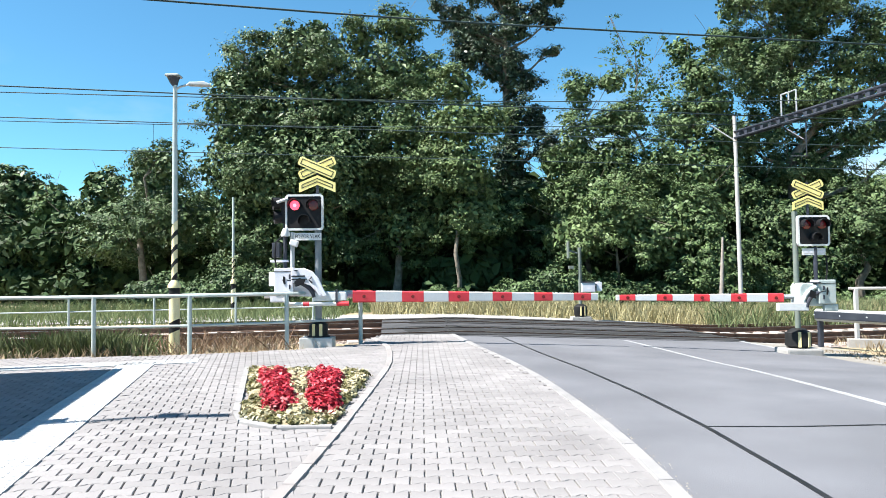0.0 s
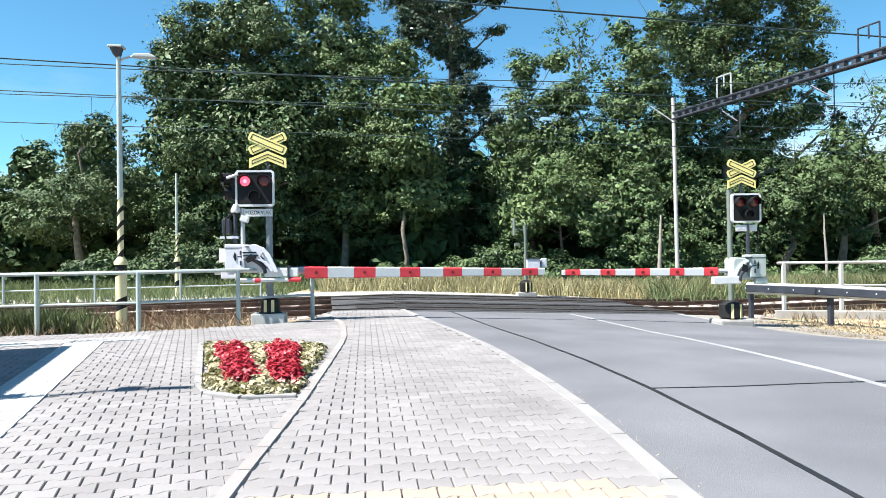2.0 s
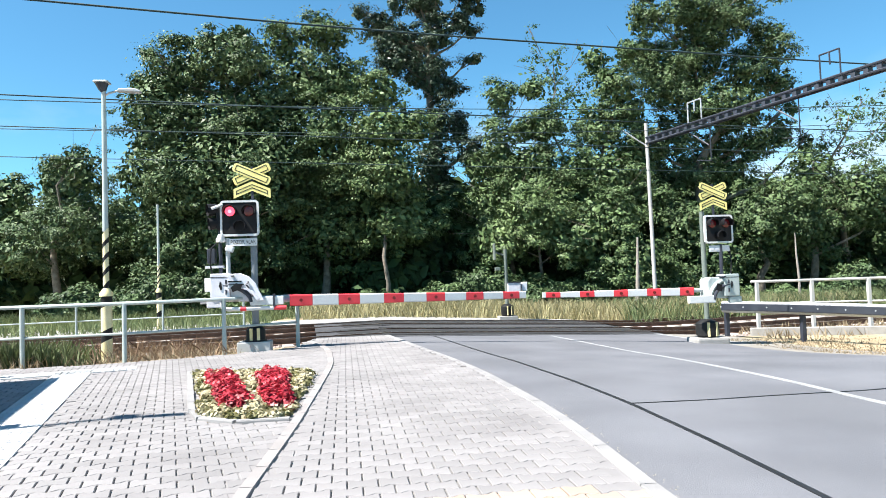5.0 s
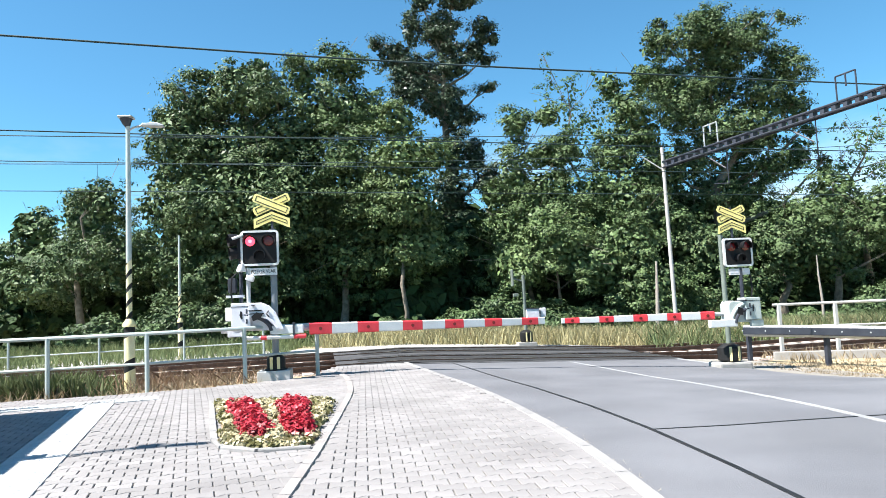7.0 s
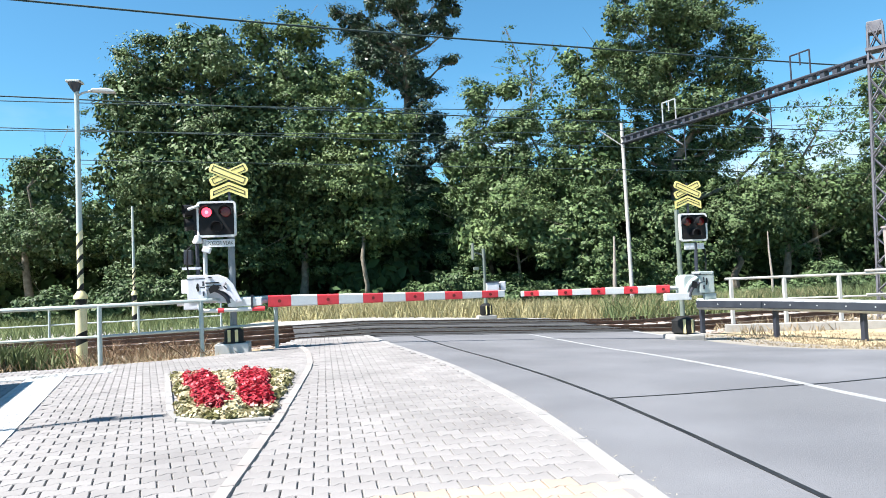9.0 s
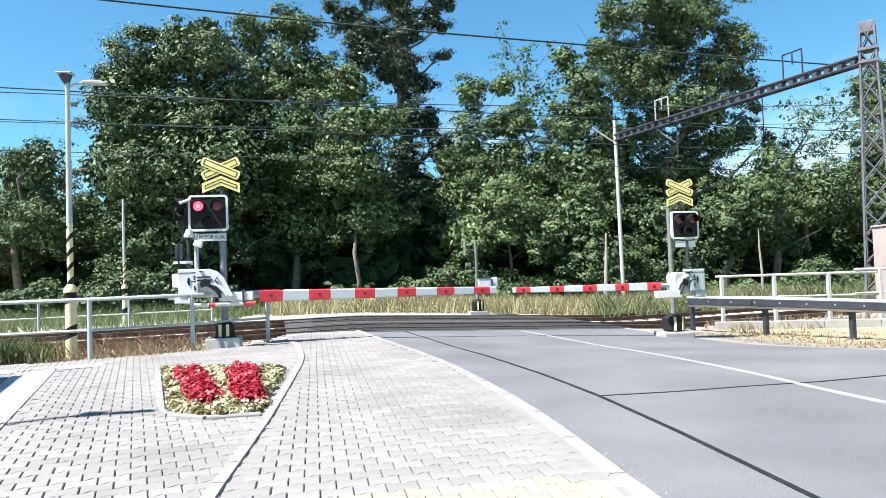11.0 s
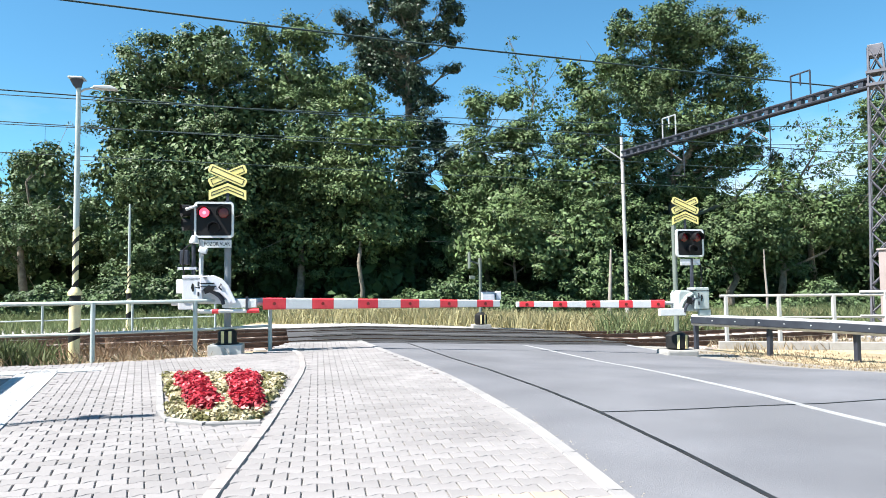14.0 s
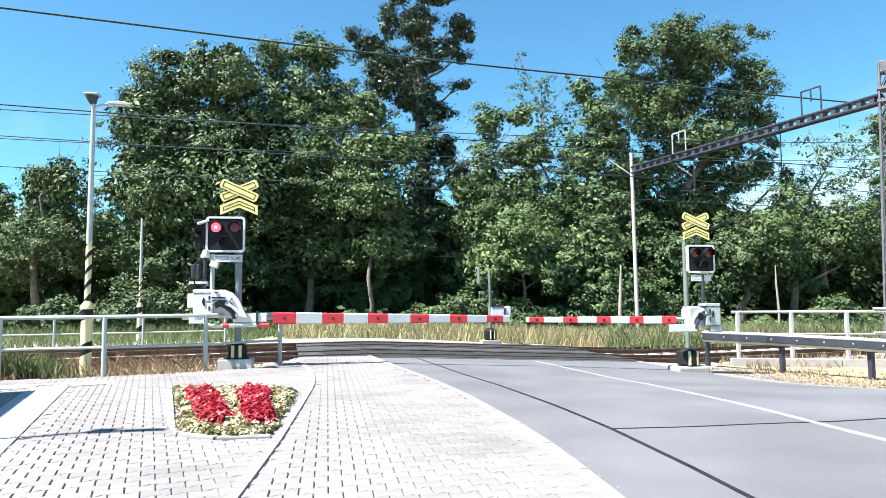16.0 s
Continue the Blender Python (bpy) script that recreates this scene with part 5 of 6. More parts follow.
def overhead():
    A, B = Vector((13.37, 29.80, 7.25)), Vector((16.95, 19.30, 7.57))
    ob = thing("catenary_portal", pose(0, 0, 0), "overhead-line portal with round mast, lattice mast and beam", "catenary mast")
    part("round_mast", Mesh().tube([(13.37, 29.80, -0.6), (13.30, 29.80, 8.07)], [0.096, 0.074], 16), MAST, ob, "pale round mast of the overhead line", smooth=True)
    part("mast_cap", Mesh().tube([(13.30, 29.80, 8.07), (13.30, 29.80, 8.14)], [0.09, 0.02], 12), GREY_STEEL, ob)
    d = (B - A).normalized()
    side = Vector((-d.y, d.x, 0))
    for j in (-0.13, 0.13):
        for i in (-0.12, 0.12):
            part("beam_chord", Mesh().tube([A + Vector((0, 0, j)) + side * i, B + Vector((0, 0, j)) + side * i], 0.045, 6), GREY_STEEL, ob)
    L = (B - A).length
    for k in range(26):
        p = A + d * (L * (k + 0.5) / 26)
        part("beam_web", Mesh().box(0, 0, -0.13, 0.16, 0.25, 0.26), GREY_STEEL, ob, at=Matrix.Translation(p) @ pose(0, 0, 0, 0, 0, math.degrees(math.atan2(d.y, d.x))))
    tm = (17.02, 19.08)
    c45 = math.sqrt(0.5)
    part("lattice_mast", lattice(Mesh(), (*tm, -0.5), (*tm, 8.64), (c45, c45, 0), (-c45, c45, 0), 0.86, 0.39, 11, 0.038), MAST_STEEL, ob, "tapered grey lattice mast")
    part("mast_head", Mesh().box(0, 0, 0, 0.42, 0.42, 0.36), MAST_STEEL, ob, "solid sheet-steel head of the mast", bevel=0.02, at=pose(*tm, 8.36, 0, 0, 45))
    for zc in (7.40, 7.80):
        part("clamp", Mesh().box(0, 0, 0, 0.56, 0.56, 0.09), MAST_STEEL, ob, at=pose(*tm, zc, 0, 0, 45))
    part("mast_foot", Mesh().box(tm[0], tm[1], -0.8, 1.1, 1.1, 0.4), CONCRETE, ob, bevel=0.03)
    part("stay", Mesh().tube([(13.34, 29.80, 6.98), (12.33, 30.12, 7.80)], 0.03, 6), GALV, ob)
    for f in (0.25, 0.79):
        p = A + d * (L * f)
        fr = Mesh()
        for k in (-0.36, 0.0, 0.36):
            q = p + d * k
            fr.tube([q + Vector((0, 0, 0.16)), q + Vector((0, 0, 1.05 if k else 1.05))] if k else [q + Vector((0, 0, 1.05)), q + Vector((0, 0, 0.62))], 0.03, 6)
        fr.tube([p + d * -0.36 + Vector((0, 0, 1.05)), p + d * 0.36 + Vector((0, 0, 1.05))], 0.03, 6)
        part("insulator_frame", fr, GREY_STEEL if f > 0.5 else GALV, ob)
    for f, y0 in ((0.30, 23.1), (0.66, 19.1)):
        p = A + d * (L * f)
        for a, b, r in ((p + d * -0.9 + Vector((0, 0, -0.2)), p + d * 0.1 + Vector((0, 0, -0.95)), 0.026), (p + d * 0.2 + Vector((0, 0, -0.2)), p + d * 0.2 + Vector((0, 0, -1.6)), 0.022), (p + d * 0.2 + Vector((0, 0, -1.6)), p + d * -0.3 + Vector((-0.2, 0, -1.5)), 0.016)):
            part("cantilever_rod", Mesh().tube([a, b], r, 6), GREY_STEEL, ob)
    # contact and messenger wires over both tracks
    for c0, zc, zm, ex in ((23.1, 5.22, 5.97, 0.9), (19.1, 5.25, 5.80, 0.9)):
        w = thing("overhead_wire", pose(0, 0, 0), "contact wire and messenger wire above the track", "overhead wire", "overhead wires")
        xs = [-70 + 2.5 * i for i in range(56)]
        wave = lambda x: ex * ((x + 16.5) / 30) ** 2 if x > -16.5 else 0.0
        part("contact_wire", Mesh().tube([(x, c0 + TRACK * x, zc) for x in xs], 0.012, 5), WIRE, w)
        part("messenger_wire", Mesh().tube([(x, c0 + TRACK * x, zm + wave(x)) for x in xs], 0.012, 5), WIRE, w)
        for i in range(12):
            x = -66 + 11.0 * i + (3 if c0 > 20 else 0)
            part("dropper", Mesh().tube([(x, c0 + TRACK * x, zc), (x, c0 + TRACK * x, zm + wave(x))], 0.005, 4), WIRE, w)
    for pts, label in (([(-16.0, 16.55, 8.62), (-5.31, 18.57, 8.5), (0.3, 19.63, 8.46), (7.36, 20.92, 8.5), (22, 23.6, 8.7), (40, 26.9, 9.3)], "high feeder wire crossing above the road"),
                       ([(-60, 7.6, 6.25), (-12.0, 17.2, 6.12), (14.0, 22.4, 6.2), (40, 27.6, 6.3)], "feeder wire along the line of the tracks")):
        P = [Vector(p) for p in pts]
        fine = []
        for i in range(len(P) - 1):
            p0, p1, p2, p3 = P[max(0, i - 1)], P[i], P[i + 1], P[min(len(P) - 1, i + 2)]
            for k in range(8):
                t = k / 8
                fine.append(0.5 * (2 * p1 + (p2 - p0) * t + (2 * p0 - 5 * p1 + 4 * p2 - p3) * t * t + (3 * p1 - p0 - 3 * p2 + p3) * t ** 3))
        fine.append(P[-1])
        w = thing("feeder_line", pose(0, 0, 0), label, "overhead wire")
        part("feeder_wire", Mesh().tube(fine, 0.026 if "high" in label else 0.016, 6), WIRE, w)


# ---- bus shelter and bicycle ----
def shelter():
    m = pose(-5.0, 7.25, 0, 0, 0, 14.2)
    ob = thing("bus_shelter", m, "bus shelter with white steel frame and pink-beige end wall", "bus shelter")
    for yy in (0.0,):
        part("post", Mesh().box(0.0, yy, -0.05, 0.17, 0.17, 2.66), WHITE_STEEL, ob, bevel=0.012)
        part("bracket", Mesh().prism([(-0.085, 2.25), (-0.085, 2.62), (-0.9, 2.95), (-0.5, 2.68), (-0.28, 2.52)], 0.12, pose(0, yy - 0.06, 0)), WHITE_STEEL, ob, bevel=0.01)
        arch = [(-0.05 - 2.3 * i / 8, yy, 2.60 + 0.55 * math.sin(math.pi * 0.5 * i / 8)) for i in range(9)]
        part("roof_rib", Mesh().tube(arch, 0.05, 8), WHITE_STEEL, ob, smooth=True)
    part("roof_beam", Mesh().box(-0.45, 1.65, 2.86, 0.10, 4.9, 0.20), WHITE_STEEL, ob, "white roof edge beam", bevel=0.015)
    roof, n = Mesh(), 8
    for j in (0, 1):
        for i in range(n + 1):
            x = -0.40 - 2.2 * i / n
            z = 3.0 + 0.42 * math.sin(math.pi * 0.5 * i / n)
            roof.v += [(x, -0.8 + 4.9 * j, z), (x, -0.8 + 4.9 * j, z + 0.03)]
    w = 2 * (n + 1)
    for i in range(n):
        a = 2 * i
        roof.f += [(a, a + 2, a + 2 + w, a + w), (a + 1, a + 1 + w, a + 3 + w, a + 3), (a, a + 1, a + 3, a + 2), (w + a, w + a + 2, w + a + 3, w + a + 1)]
    roof.f += [(0, w, w + 1, 1), (w - 2, w - 1, 2 * w - 1, 2 * w - 2)]
    part("roof", roof, CREAM_SHEET, ob, "cream vaulted roof sheet", smooth=True)
    # end wall in upright panels in three courses
    x0, y0 = -1.02, 4.74
    # wall's end thickness: brown, with its shade put into the dark colour
    part("shaded_wall_end", Mesh().box(x0 + 0.05, y0 + 0.03, -0.05, 0.10, 0.16, 2.78), BROWN, ob, "brown end of the wall, darkened for its shaded side", bevel=0.008)
    widths = [0.78, 0.74, 0.62, 0.70, 0.66, 0.70]
    for k, (z, h) in enumerate(((0.04, 0.78), (0.835, 0.98), (1.83, 0.87))):
        x = x0
        for i, w in enumerate(widths):
            w = w * (0.72 if (i + k) % 3 == 0 else 1.0)
            part("wall_panel", Mesh().box(x - w / 2 - 0.004, y0, z, w - 0.012, 0.06, h - 0.014), PANEL, ob, bevel=0.006)
            x -= w
            if x < -5.2:
                break
    part("wall_core", Mesh().box(x0 - 2.1, y0 + 0.07, 0.0, 4.2, 0.05, 2.68), BROWN, ob)
    part("vent", Mesh().box(x0 - 0.35, y0 - 0.035, 0.30, 0.28, 0.012, 0.05), BROWN, ob)


def torus(me, c, R, r, n=36, k=8, axis_x=True):
    base = len(me.v)
    for i in range(n):
        a = 2 * math.pi * i / n
        for j in range(k):
            b = 2 * math.pi * j / k
            rr = R + r * math.cos(b)
            me.v.append((c[0] + rr * math.cos(a), c[1] + r * math.sin(b), c[2] + rr * math.sin(a)))
    for i in range(n):
        for j in range(k):
            me.f.append((base + i * k + j, base + i * k + (j + 1) % k, base + ((i + 1) % n) * k + (j + 1) % k, base + ((i + 1) % n) * k + j))
    return me


def bicycle():
    """Leans on the shelter's post; local x runs from the rear to the front wheel."""
    m = pose(-4.34, 6.22, 0.0, 0, 0, 99) @ pose(0, 0, 0, -4, 0, 0)
    ob = thing("bicycle", m, "black mountain bike parked against the shelter post", "bicycle")
    R = 0.345
    hubs = ((0.0, R), (1.10, R))
    for i, (x, z) in enumerate(hubs):
        c = Vector((x, 0, z))
        at = Matrix.Translation(c) @ (pose(0, 0, 0, 0, 0, -32) if i else pose(0, 0, 0))
        wheel = part("wheel", torus(Mesh(), (0, 0, 0), R - 0.05, 0.014), BIKE, ob, at=at, smooth=True)
        part("tyre", torus(Mesh(), (0, 0, 0), R - 0.026, 0.027), TYRE, wheel, smooth=True)
        part("hub", Mesh().tube([(0, -0.05, 0), (0, 0.05, 0)], 0.022, 10), CHROME, wheel, smooth=True)
        part("brake_disc", torus(Mesh(), (0, 0.035, 0), 0.07, 0.008, 20, 6), CHROME, wheel)
        for k in range(28):
            a = 2 * math.pi * k / 28
            part("spoke", Mesh().tube([(0.02 * math.cos(a + 0.6), 0.03 * (-1) ** k, 0.02 * math.sin(a + 0.6)), ((R - 0.055) * math.cos(a), 0, (R - 0.055) * math.sin(a))], 0.0018, 3), CHROME, wheel)
    bb, seat, head_t, head_b = Vector((0.42, 0, 0.30)), Vector((0.25, 0, 0.76)), Vector((0.83, 0, 0.94)), Vector((0.88, 0, 0.80))
    rear, front = Vector((0, 0, R)), Vector((1.10, 0, R))
    for a, b, r in ((bb, seat, 0.018), (seat.lerp(bb, 0.1), head_t, 0.021), (bb, head_b, 0.026), (head_t, head_b, 0.024)):
        part("frame_tube", Mesh().tube([a, b], r, 10), BIKE, ob, smooth=True)
    for sy in (-0.06, 0.06):
        part("stay", Mesh().tube([rear + Vector((0, sy, 0)), seat + Vector((0.02, sy * 0.2, -0.06))], 0.010, 8), BIKE, ob, smooth=True)
        part("stay", Mesh().tube([rear + Vector((0, sy, 0)), bb], 0.012, 8), BIKE, ob, smooth=True)
        s2 = sy + (0.02 if sy > 0 else -0.02)
        part("fork_leg", Mesh().tube([front + Vector((-0.0, s2, 0)), head_b + Vector((0.03, s2 * 0.8, -0.08))], [0.022, 0.016], 8), BIKE, ob, smooth=True)
    part("fork_crown", Mesh().box(0.92, 0, 0.68, 0.05, 0.15, 0.05), BIKE, ob, bevel=0.01)
    part("seat_post", Mesh().tube([seat, seat + Vector((-0.07, 0, 0.21))], 0.014, 8), BIKE, ob, smooth=True)
    part("saddle", Mesh().slab([(0.30, -0.02), (0.30, 0.02), (0.14, 0.05), (0.02, 0.075), (0.0, 0.04), (0.0, -0.04), (0.02, -0.075), (0.14, -0.05)], 0.955, 1.00), BIKE, ob, "slim black saddle", bevel=0.012)
    part("stem", Mesh().tube([head_t, head_t + Vector((-0.01, 0, 0.06)), head_t + Vector((0.07, 0, 0.12))], 0.018, 8), BIKE, ob, smooth=True)
    steer = Matrix.Translation((0.84, 0, 0)) @ pose(0, 0, 0, 0, 0, -38) @ Matrix.Translation((-0.84, 0, 0))
    hb = head_t + Vector((0.07, 0, 0.12))
    part("handlebar", Mesh().tube([hb + Vector((-0.05, -0.34, 0.05)), hb + Vector((-0.03, -0.18, 0.04)), hb, hb + Vector((-0.03, 0.18, 0.04)), hb + Vector((-0.05, 0.34, 0.05))], 0.014, 8), BIKE, ob, smooth=True, at=steer)
    for sy in (-0.29, 0.29):
        part("grip", Mesh().tube([hb + Vector((-0.04, sy * 0.8, 0.046)), hb + Vector((-0.05, sy * 1.2, 0.05))], 0.019, 8), TYRE, ob, smooth=True, at=steer)
        part("brake_lever", Mesh().tube([hb + Vector((0.0, sy * 0.7, 0.03)), hb + Vector((0.04, sy * 0.95, -0.03))], 0.007, 6), GREY_STEEL, ob, at=steer)
    part("chainring", torus(Mesh(), (0.42, -0.05, 0.30), 0.085, 0.008, 24, 6), GREY_STEEL, ob)
    part("cassette", torus(Mesh(), (0, -0.05, R), 0.05, 0.012, 20, 6), GREY_STEEL, ob)
    part("crank", Mesh().tube([(0.42, -0.08, 0.30), (0.50, -0.08, 0.15)], 0.011, 6), GREY_STEEL, ob)
    part("crank", Mesh().tube([(0.42, 0.08, 0.30), (0.34, 0.08, 0.45)], 0.011, 6), GREY_STEEL, ob)
    for x, y, z in ((0.50, -0.13, 0.15), (0.34, 0.13, 0.45)):
        part("pedal", Mesh().box(x, y, z - 0.012, 0.09, 0.09, 0.024), BIKE, ob, bevel=0.005)
    part("chain", Mesh().tube([(0.0, -0.055, R + 0.05), (0.42, -0.05, 0.385)], 0.006, 5), GREY_STEEL, ob)
    part("chain", Mesh().tube([(0.0, -0.055, R - 0.05), (0.42, -0.05, 0.215)], 0.006, 5), GREY_STEEL, ob)
    cable = [hb + Vector((0.02, 0.1, 0.02)), hb + Vector((0.16, 0.06, -0.04)), hb + Vector((0.12, 0.03, -0.22)), head_b]
    part("brake_cable", Mesh().tube(cable, 0.005, 5), BIKE, ob)


def cabinet():
    """Corrugated cabin just behind the railing."""
    ob = thing("relay_cabin", pose(16.05, 17.60, -0.42), "pale pinkish corrugated trackside cabin behind the railing", "cabin")
    part("body", Mesh().box(1.3, 0.35, 0.2, 2.56, 0.68, 2.44), CABIN, ob, bevel=0.01)
    part("plinth", Mesh().box(1.3, 0.35, -0.1, 2.62, 0.74, 0.3), CONCRETE, ob)
    for i in range(16):
        part("rib", Mesh().prism([(0.06 + 0.16 * i, 0.22), (0.14 + 0.16 * i, 0.22), (0.14 + 0.16 * i, 2.62), (0.06 + 0.16 * i, 2.62)], 0.025, pose(0, -0.004, 0)), CABIN, ob)
    part("roof", Mesh().box(1.3, 0.35, 2.64, 2.64, 0.76, 0.05), CABIN, ob, bevel=0.01)


def dead_trunk():
    g = ground_z(13.2, 31)
    ob = thing("bare_trunk", pose(12.45, 29.7, g - 0.1), "pale leaning bare tree trunk at the wood's edge", "tree")
    part("trunk", Mesh().tube([(0, 0, 0), (0.05, 0, 1.2), (0.10, 0, 2.2), (0.20, 0.1, 3.5)], [0.11, 0.09, 0.075, 0.04], 10), BARK_PALE, ob, smooth=True)
    ob = thing("bare_trunk", pose(20.4, 29.9, ground_z(20.4, 29.9) - 0.1), "thin pale bare stem behind the white railing", "tree")
    part("trunk", Mesh().tube([(0, 0, 0), (0.03, 0, 1.4), (-0.05, 0, 2.6), (-0.02, 0.05, 3.5)], [0.07, 0.06, 0.045, 0.02], 8), BARK_PALE, ob, smooth=True)


railway()
markings()
railing([(-16.7, 13.5), (-13.2, 13.55), (-9.6, 13.62), (-7.76, 13.68), (-5.95, 13.72), (-4.24, 13.86), (-2.56, 14.46), (-1.21, 15.36)], 1.12, 0.56, 0.042, "galvanised tube railing with two rails beside the pavement", GALV_GREEN,
        [(-16.7, 13.5), (-14.95, 13.52), (-13.2, 13.55), (-11.4, 13.6), (-9.6, 13.62), (-7.76, 13.68), (-5.95, 13.72), (-4.24, 13.86), (-2.56, 14.46), (-1.21, 15.36)])
railing([(-30 + 2.4 * i, 18.3 + 0.48 * i) for i in range(12)], 0.95, 0.48, 0.035, "thin pale railing beyond the tracks", GALV_GREEN)
railing([(11.2, 18.75), (13.2, 17.96), (15.15, 17.19)], 1.48, 0.86, 0.044, "white painted railing with square posts", WHITE_STEEL,
        [(11.35 + 1.32 * i, 18.69 - 0.522 * i) for i in range(3)], square=True)
railing([(14.6, 17.38), (18.2, 16.0), (22.0, 14.5)], 1.56, 0.90, 0.044, "taller white railing that continues along the road", WHITE_STEEL,
        [(15.2 + 1.32 * i, 17.15 - 0.522 * i) for i in range(5)], square=True)
signal_a, lamps_a = crossing_signal(-2.02, 14.95, 0.0, -1, True, "crossing signal with yellow cross, red lamp lit and closed barrier arm")
boom(signal_a, 0.70, 0.99, 5.93, 0.89, -0.02, True, (0.46, 0.54), 0.245, 0.155, away=0.95, shrink=0.985)
signal_b, _ = crossing_signal(8.36, 16.0, -0.38, 1, False, "crossing signal with yellow cross, unlit lamps and closed barrier arm", 0.93, dx=0.33, turn=0)
boom(signal_b, -0.32, 1.19, -4.02, 1.24, 0.0, True, (0.35, 0.47), 0.20, 0.12)
far_barrier()
lamp_post(-4.80, 14.6, 5.35, "double-headed street lamp with striped lower pole")
lamp_post(-6.62, 25.0, 4.30, "thin pole with striped foot beyond the tracks", heads=False, r=0.045, striped_to=2.2)
lamp_post(-7.3, 6.38, 7.9, "tall street lamp behind the bus shelter")
guardrail()
side_strip()
overhead()
shelter()
bicycle()
cabinet()
dead_trunk()


# ---- flower bed ----
BED = [(-1.56, 7.72), (-1.30, 7.40), (-0.98, 7.32), (-0.66, 7.38), (-0.64, 8.6), (-0.62, 10.0), (-0.64, 10.8), (-2.42, 11.35)]
ISLAND = [(-0.95, -2), (-0.80, 3.0), (-0.73, 4.79), (-0.66, 5.8), (-0.58, 7.06), (-0.49, 9.2), (-0.42, 11.0), (-0.41, 12.0), (-0.48, 13.4), (-0.60, 14.6), (-0.85, 15.8), (-1.05, 16.5)]


def flower_bed():
    tagged(part("bed_soil", Mesh().slab(BED, -0.06, 0.012), SOIL), "dry soil of the flower bed", "soil", kind="structure")
    rng = np.random.default_rng(21)
    def spots(poly, n):
        xs, ys, out = [p[0] for p in poly], [p[1] for p in poly], []
        while len(out) < n:
            x, y = rng.uniform(min(xs), max(xs)), rng.uniform(min(ys), max(ys))
            if inside(x, y, poly):
                out.append((x, y))
        return np.array(out)
    def plants(name, label, poly, n, h, size, material, per):
        c = spots(poly, n)
        p = np.repeat(np.column_stack([c, np.full(n, 0.02)]), per, 0)
        d = rng.normal(size=(n * per, 3))
        d /= np.linalg.norm(d, axis=1, keepdims=True)
        d[:, 2] = np.abs(d[:, 2])
        hh = np.repeat(h * rng.uniform(0.6, 1.3, n), per)
        p = p + d * np.column_stack([np.full(n * per, 0.09), np.full(n * per, 0.09), hh]) * (rng.uniform(0.2, 1, n * per) ** 0.5)[:, None]
        v = d + rng.normal(size=d.shape) * 0.45 + np.array([0, 0, 0.35])
        v /= np.linalg.norm(v, axis=1, keepdims=True)
        ob = cards(name, p, v, size, material, aspect=0.8, rng=rng)
        tagged(ob, label, "flowers", kind="stuff")
    left = [(-1.36, 7.85), (-1.10, 7.78), (-1.74, 10.4), (-2.08, 10.5)]
    right = [(-0.92, 7.74), (-0.70, 7.74), (-0.98, 10.3), (-1.40, 10.4)]
    plants("red_flowers", "dense red bedding flowers in a band", left, 170, 0.16, 0.026, PETAL, 80)
    plants("red_flowers", "dense red bedding flowers in a band", right, 145, 0.16, 0.026, PETAL, 80)
    plants("pale_bedding_plants", "cream and yellow-green bedding plants", BED, 210, 0.07, 0.026, CREAM, 34)
    plants("olive_bedding_plants", "low olive green bedding plants", BED, 280, 0.06, 0.026, OLIVE, 34)
    mid = [(-1.06, 7.6), (-0.95, 7.6), (-1.45, 10.5), (-1.70, 10.5)]
    plants("pale_bedding_plants", "cream variegated plants between the red bands", mid, 60, 0.12, 0.03, CREAM, 40)


# ---- pavement: edging stones, strips, and every paver ----
STRIP_A, STRIP_B = Vector((-2.575, 4.58, 0)), Vector((-4.52, 12.20, 0))


def stones(name, points, length, width, z0, z1, material, label, group, joint=0.012):
    """A row of edging stones, each an object of its own."""
    row = tagged(new(name), label, "kerb", kind="structure")
    line = polyline(points, length)
    for (p, d), (q, e) in zip(line, line[1:]):
        me, a, b = Mesh(), p + (q - p).normalized() * joint / 2, q - (q - p).normalized() * joint / 2
        s = Vector((-(q - p).y, (q - p).x, 0)).normalized() * width / 2
        for zz in (z0, z1 - 0.012, z1):
            w = 0.88 if zz == z1 else 1.0
            for c in (a + s * w, a - s * w, b - s * w, b + s * w):
                me.v.append((c.x, c.y, ground_z(c.x, c.y) + zz))
        me.f = [(8, 9, 10, 11)] + [(i + 4 * k, (i + 1) % 4 + 4 * k, (i + 1) % 4 + 4 * k + 4, i + 4 * k + 4) for k in (0, 1) for i in range(4)]
        part("stone", me, material, row)
    return row


def paver_shape(L=0.200, W=0.160, A=0.013, gap=0.004, t=0.018):
    """The I-shaped concrete block with a small chamfer."""
    q = L / 4
    top = [(-L / 2, 1), (-q - t, 1), (-q + t, -1), (q - t, -1), (q + t, 1), (L / 2, 1)]
    out = [(x, W / 2 + A * s) for x, s in reversed(top)] + [(x, -W / 2 - A * s) for x, s in top]
    def ring(k, z):
        return [(x - math.copysign(k + 0.0025, x) if abs(abs(x) - L / 2) < 1e-6 else x, y - math.copysign(k, y), z) for x, y in out]
    v = ring(gap / 2 + 0.005, 0.0) + ring(gap / 2, -0.006) + ring(gap / 2, -0.022)
    n = len(out)
    f = [tuple(range(n))] + [(i + n * k, i + n * k + n, (i + 1) % n + n * k + n, (i + 1) % n + n * k) for k in (0, 1) for i in range(n)]
    return v, f


